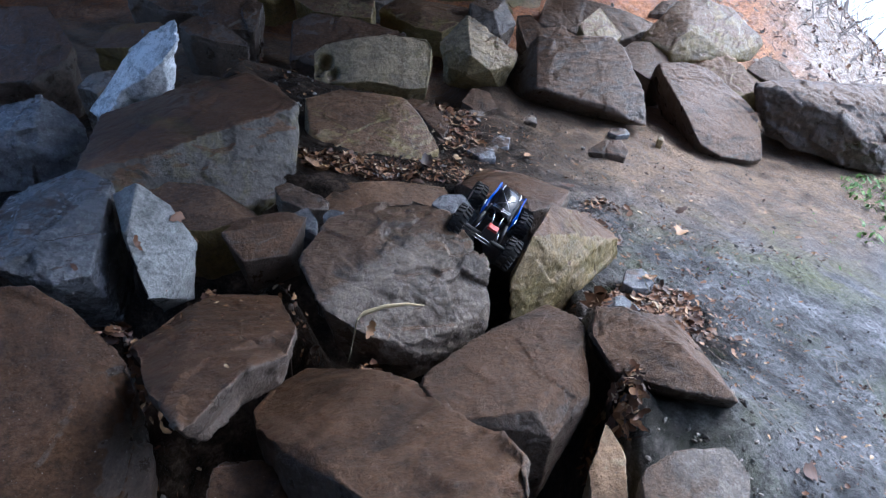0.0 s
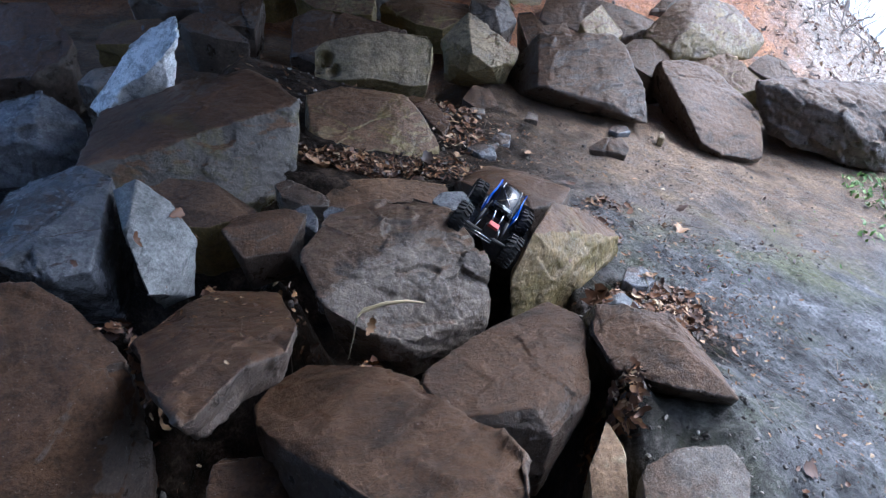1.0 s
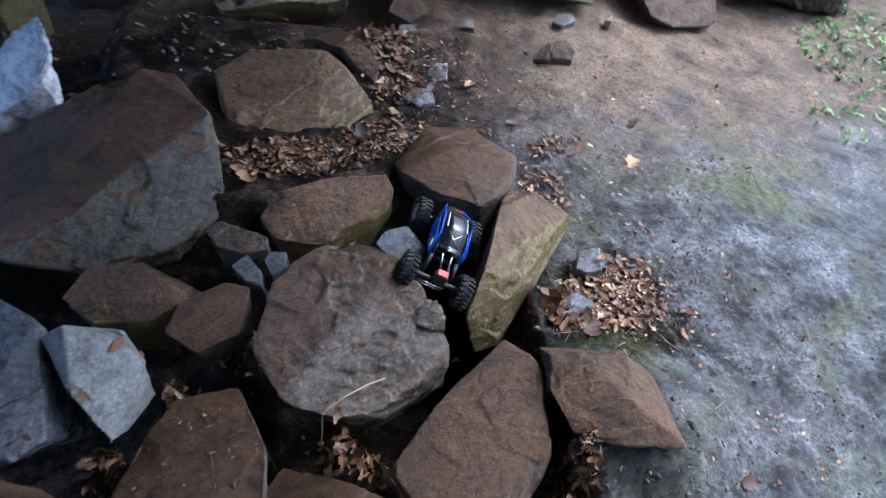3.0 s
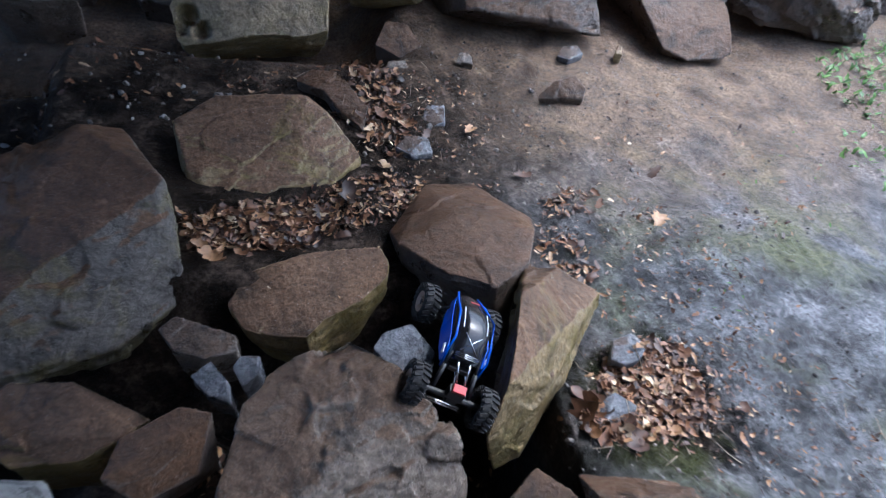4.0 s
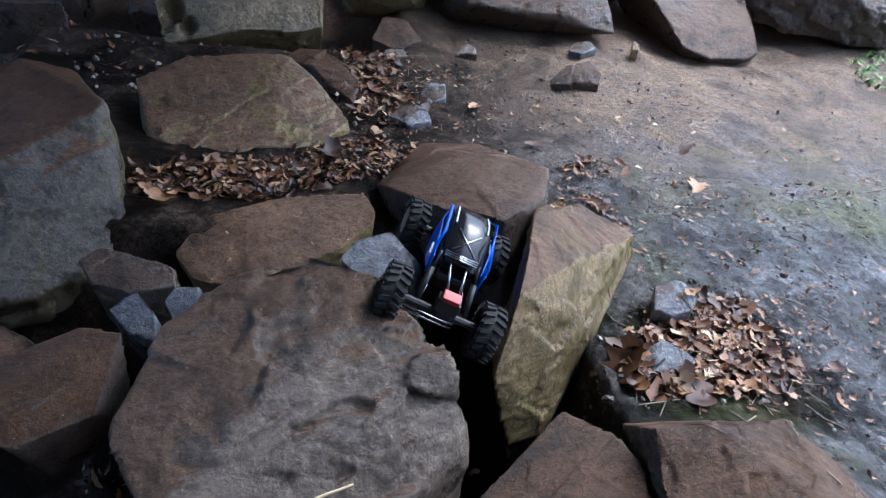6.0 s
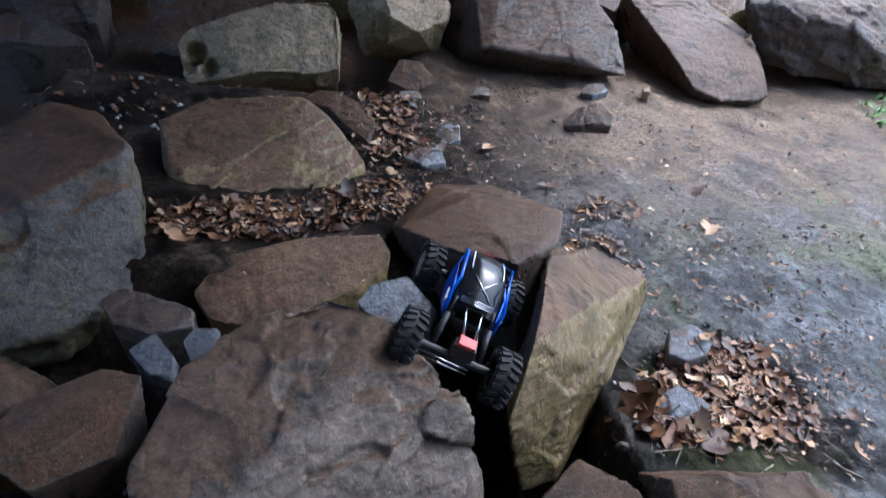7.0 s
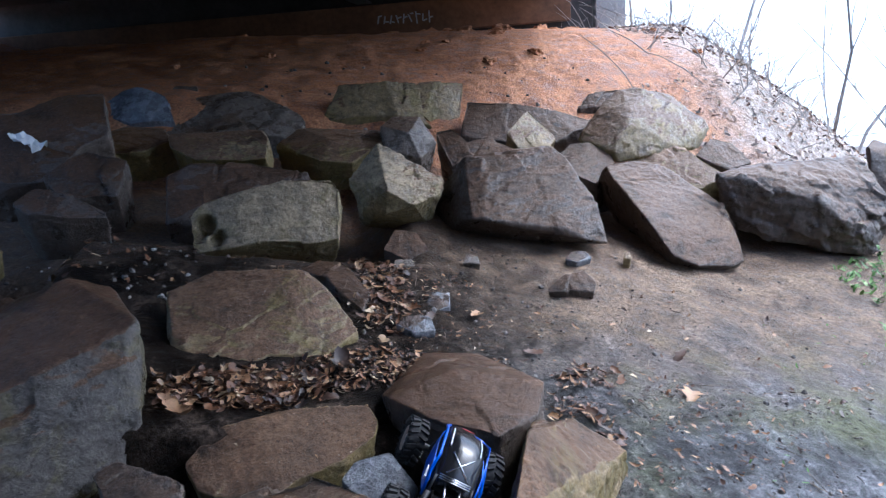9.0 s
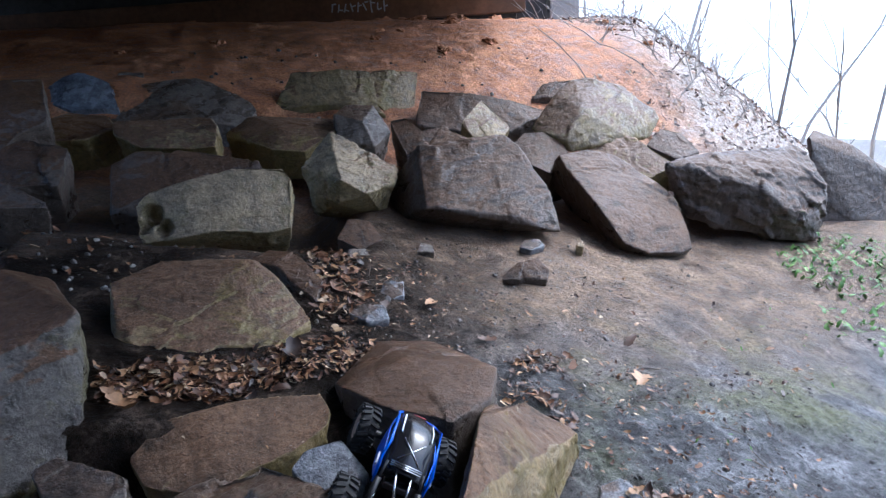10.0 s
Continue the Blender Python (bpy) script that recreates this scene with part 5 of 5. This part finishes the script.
def rc_crawler(m):
    car = tagged(new("toy_crawler"), "blue and black remote-controlled toy rock crawler wedged between boulders", "toy car")
    # cab: black shell, wide at the tail, narrow at the nose
    st = []
    for y, w, top, low in ((-0.092, 0.040, 0.082, 0.062), (-0.085, 0.044, 0.092, 0.062), (-0.03, 0.050, 0.132, 0.066), (-0.005, 0.050, 0.139, 0.068), (0.045, 0.047, 0.134, 0.066), (0.085, 0.042, 0.112, 0.062), (0.13, 0.034, 0.096, 0.058), (0.155, 0.024, 0.080, 0.056)):
        st.append((y, [(-w * 1.02, low), (-w, low + 0.6 * (top - low)), (-w * 0.72, top - 0.004), (-w * 0.3, top), (w * 0.3, top), (w * 0.72, top - 0.004), (w, low + 0.6 * (top - low)), (w * 1.02, low)]))
    bm = shell_loft(st)
    bm.faces.new([v for v in bm.verts if abs(v.co.y + 0.092) < 1e-5])
    cab = part("cab", bm, BLACK_GLOSS, car, "glossy black cab shell", True)
    sol = cab.modifiers.new("thickness", "SOLIDIFY")
    sol.thickness = 0.002
    # tail panel with crossed ribs
    for a, b in (((-0.024, -0.076, 0.1005), (0.024, -0.038, 0.1285)), ((0.024, -0.076, 0.1005), (-0.024, -0.038, 0.1285))):
        rod(cab, "rib", a, b, 0.0016, SILVER, "silver cross rib")
    for dz in (0.0, 0.006, 0.012):
        rod(cab, "vent_bar", (-0.034, -0.088 + dz * 0.6, 0.0905 + dz * 0.45), (0.034, -0.088 + dz * 0.6, 0.0905 + dz * 0.45), 0.0014, SILVER)
    # stripes along the roof
    for sx in (-1, 1):
        bm = bmesh.new()
        tube(bm, [(sx * 0.034, -0.026, 0.1335), (sx * 0.034, 0.01, 0.1360), (sx * 0.032, 0.05, 0.1300)], 0.0017, 6)
        part("stripe", bm, WHITE_SHELL, cab, "white roof stripe")
        # blue flank
        bm = bmesh.new()
        pts = [[(sx * 0.052, -0.085, 0.074), (sx * 0.056, -0.085, 0.045)], [(sx * 0.056, -0.04, 0.102), (sx * 0.060, -0.04, 0.040)], [(sx * 0.055, 0.03, 0.098), (sx * 0.060, 0.03, 0.038)], [(sx * 0.048, 0.09, 0.086), (sx * 0.053, 0.09, 0.044)], [(sx * 0.036, 0.14, 0.074), (sx * 0.040, 0.14, 0.050)]]
        rows = [[bm.verts.new(p) for p in r] for r in pts]
        for a, b in zip(rows, rows[1:]):
            bm.faces.new((a[0], a[1], b[1], b[0]) if sx > 0 else (a[1], a[0], b[0], b[1]))
        side = part("side_panel", bm, BLUE_SHELL, car, "bright blue side panel")
        md = side.modifiers.new("thickness", "SOLIDIFY")
        md.thickness = 0.003
        bm = bmesh.new()
        box(bm, (0.004, 0.026, 0.014), Matrix.Translation((sx * 0.060, -0.066, 0.075)) @ Matrix.Rotation(0.5, 4, "X"), 0.001)
        part("corner_trim", bm, WHITE_SHELL, side, "white corner trim")
        bm = bmesh.new()
        tube(bm, [(sx * 0.052, -0.10, 0.045), (sx * 0.056, -0.085, 0.095), (sx * 0.050, -0.06, 0.125), (sx * 0.050, 0.02, 0.138), (sx * 0.044, 0.10, 0.102), (sx * 0.030, 0.165, 0.07)], 0.0035, 7)
        part("roll_bar", bm, BLUE_SHELL, car, "blue tubular roll bar", True)
    bm = bmesh.new()
    box(bm, (0.030, 0.010, 0.001), Matrix.Translation((0.004, 0.098, 0.1125)) @ Matrix.Rotation(-0.42, 4, "X") @ Matrix.Rotation(0.3, 4, "Z"))
    part("decal", bm, RED_PLASTIC, cab, "red bonnet decal")
    bm = bmesh.new()
    box(bm, (0.060, 0.235, 0.014), Matrix.Translation((0, 0.02, 0.045)), 0.003)
    box(bm, (0.040, 0.09, 0.026), Matrix.Translation((0, 0.0, 0.062)), 0.004)
    part("chassis", bm, BLACK_MATT, car)
    # axles, links, shocks, wheels
    for y, steer in ((-0.145, 0.0), (0.145, 0.15)):
        bm = bmesh.new()
        tube(bm, [(-0.085, y, 0), (0.085, y, 0)], 0.0085, 10)
        box(bm, (0.034, 0.036, 0.034), Matrix.Translation((0.008, y, 0)), 0.008)
        part("axle", bm, BLACK_MATT, car, "", False)
        for sx in (-1, 1):
            s = 1 if y > 0 else -1
            rod(car, "link", (sx * 0.045, y - s * 0.012, -0.006), (sx * 0.026, y - s * 0.115, 0.040), 0.0032, SILVER, "silver suspension link")
            bm = bmesh.new()
            tube(bm, [(sx * 0.050, y - s * 0.006, 0.008), (sx * 0.044, y - s * 0.045, 0.060)], 0.0065, 9)
            tube(bm, [(sx * 0.044, y - s * 0.045, 0.060), (sx * 0.040, y - s * 0.066, 0.090)], 0.0028, 7)
            part("shock", bm, BLACK_MATT, car, "", True)
            wheel(car, (sx * 0.098, y, 0), steer, sx)
    rod(car, "drive_shaft", (0.008, -0.125, 0.006), (0.0, -0.03, 0.040), 0.0035, SILVER, "silver drive shaft")
    # steering servo on the rear axle with its red box, and the tail bars
    bm = bmesh.new()
    box(bm, (0.046, 0.026, 0.030), Matrix.Translation((0.008, -0.150, 0.026)), 0.003)
    servo = part("servo", bm, BLACK_MATT, car)
    bm = bmesh.new()
    box(bm, (0.036, 0.022, 0.013), Matrix.Translation((0.008, -0.154, 0.046)) @ Matrix.Rotation(0.35, 4, "X"), 0.002)
    part("servo_cap", bm, RED_PLASTIC, servo, "red servo cap")
    for dx in (-0.012, 0.012):
        rod(car, "frame_bar", (0.008 + dx, -0.140, 0.052), (dx * 1.5, -0.078, 0.086), 0.0026, SILVER, "silver frame bar")
    for dz in (-0.004, 0.006):
        rod(car, "tie_rod", (-0.080, -0.176, dz), (0.030, -0.176, dz), 0.0022, SILVER, "silver tie rod")
    car.matrix_world = m
    return car


REAR, FRONT = Vector((0.330, 2.015, 0.240)), Vector((0.405, 2.280, 0.225))
ahead = (FRONT - REAR).normalized()
axle_dir = Vector((0.19, -0.03, -0.105)).normalized()
axle_dir = (axle_dir - axle_dir.dot(ahead) * ahead).normalized()
up_dir = axle_dir.cross(ahead)
rc_crawler(Matrix.Translation(REAR + 0.145 * ahead) @ Matrix((axle_dir, ahead, up_dir)).transposed().to_4x4())


# ---- litter caught on the boulders ----
def litter_things():
    rng = random.Random(3)
    at, n = drop(3.07, 5.1)
    bm = bmesh.new()
    tube(bm, [(-0.10, 0, 0.025), (-0.085, 0, 0.025), (-0.03, 0.0, 0.03), (0.05, 0.01, 0.03), (0.075, 0.01, 0.028), (0.11, 0.012, 0.022)], [0.012, 0.028, 0.032, 0.03, 0.014, 0.012], 12)
    ob = link_mesh("plastic_bottle", bm, plain("yellow_plastic", (0.62, 0.45, 0.08), 0.4, 0, 60, 0.15, 0.05), shade=True)
    ob.matrix_world = Matrix.Translation(at)
    tagged(ob, "yellow plastic bottle lying on the boulders", "bottle")
    white = plain("white_scrap", (0.72, 0.73, 0.75), 0.5, 0, 40, 0.15, 0.1)
    for x, y, s in ((3.31, 5.1, 0.16), (-1.48, 4.9, 0.16)):
        at, n = drop(x, y)
        bm = bmesh.new()
        bmesh.ops.create_grid(bm, x_segments=10, y_segments=7, size=0.5)
        for v in bm.verts:
            p = v.co * 4
            v.co = Vector((v.co.x * s * 1.5, v.co.y * s, 0.03 + s * 0.3 * noise.noise(p) + s * 0.15 * noise.noise(p * 2.3)))
        ob = link_mesh("plastic_scrap", bm, white)
        md = ob.modifiers.new("thickness", "SOLIDIFY")
        md.thickness = 0.003
        ob.matrix_world = Matrix.Translation(at + Vector((0, 0, 0.02))) @ Matrix.Rotation(rng.uniform(0, 3), 4, "Z") @ Matrix.Rotation(0.5, 4, "X")
        tagged(ob, "crumpled white plastic scrap caught on the rocks", "litter", "plastic scraps")


litter_things()
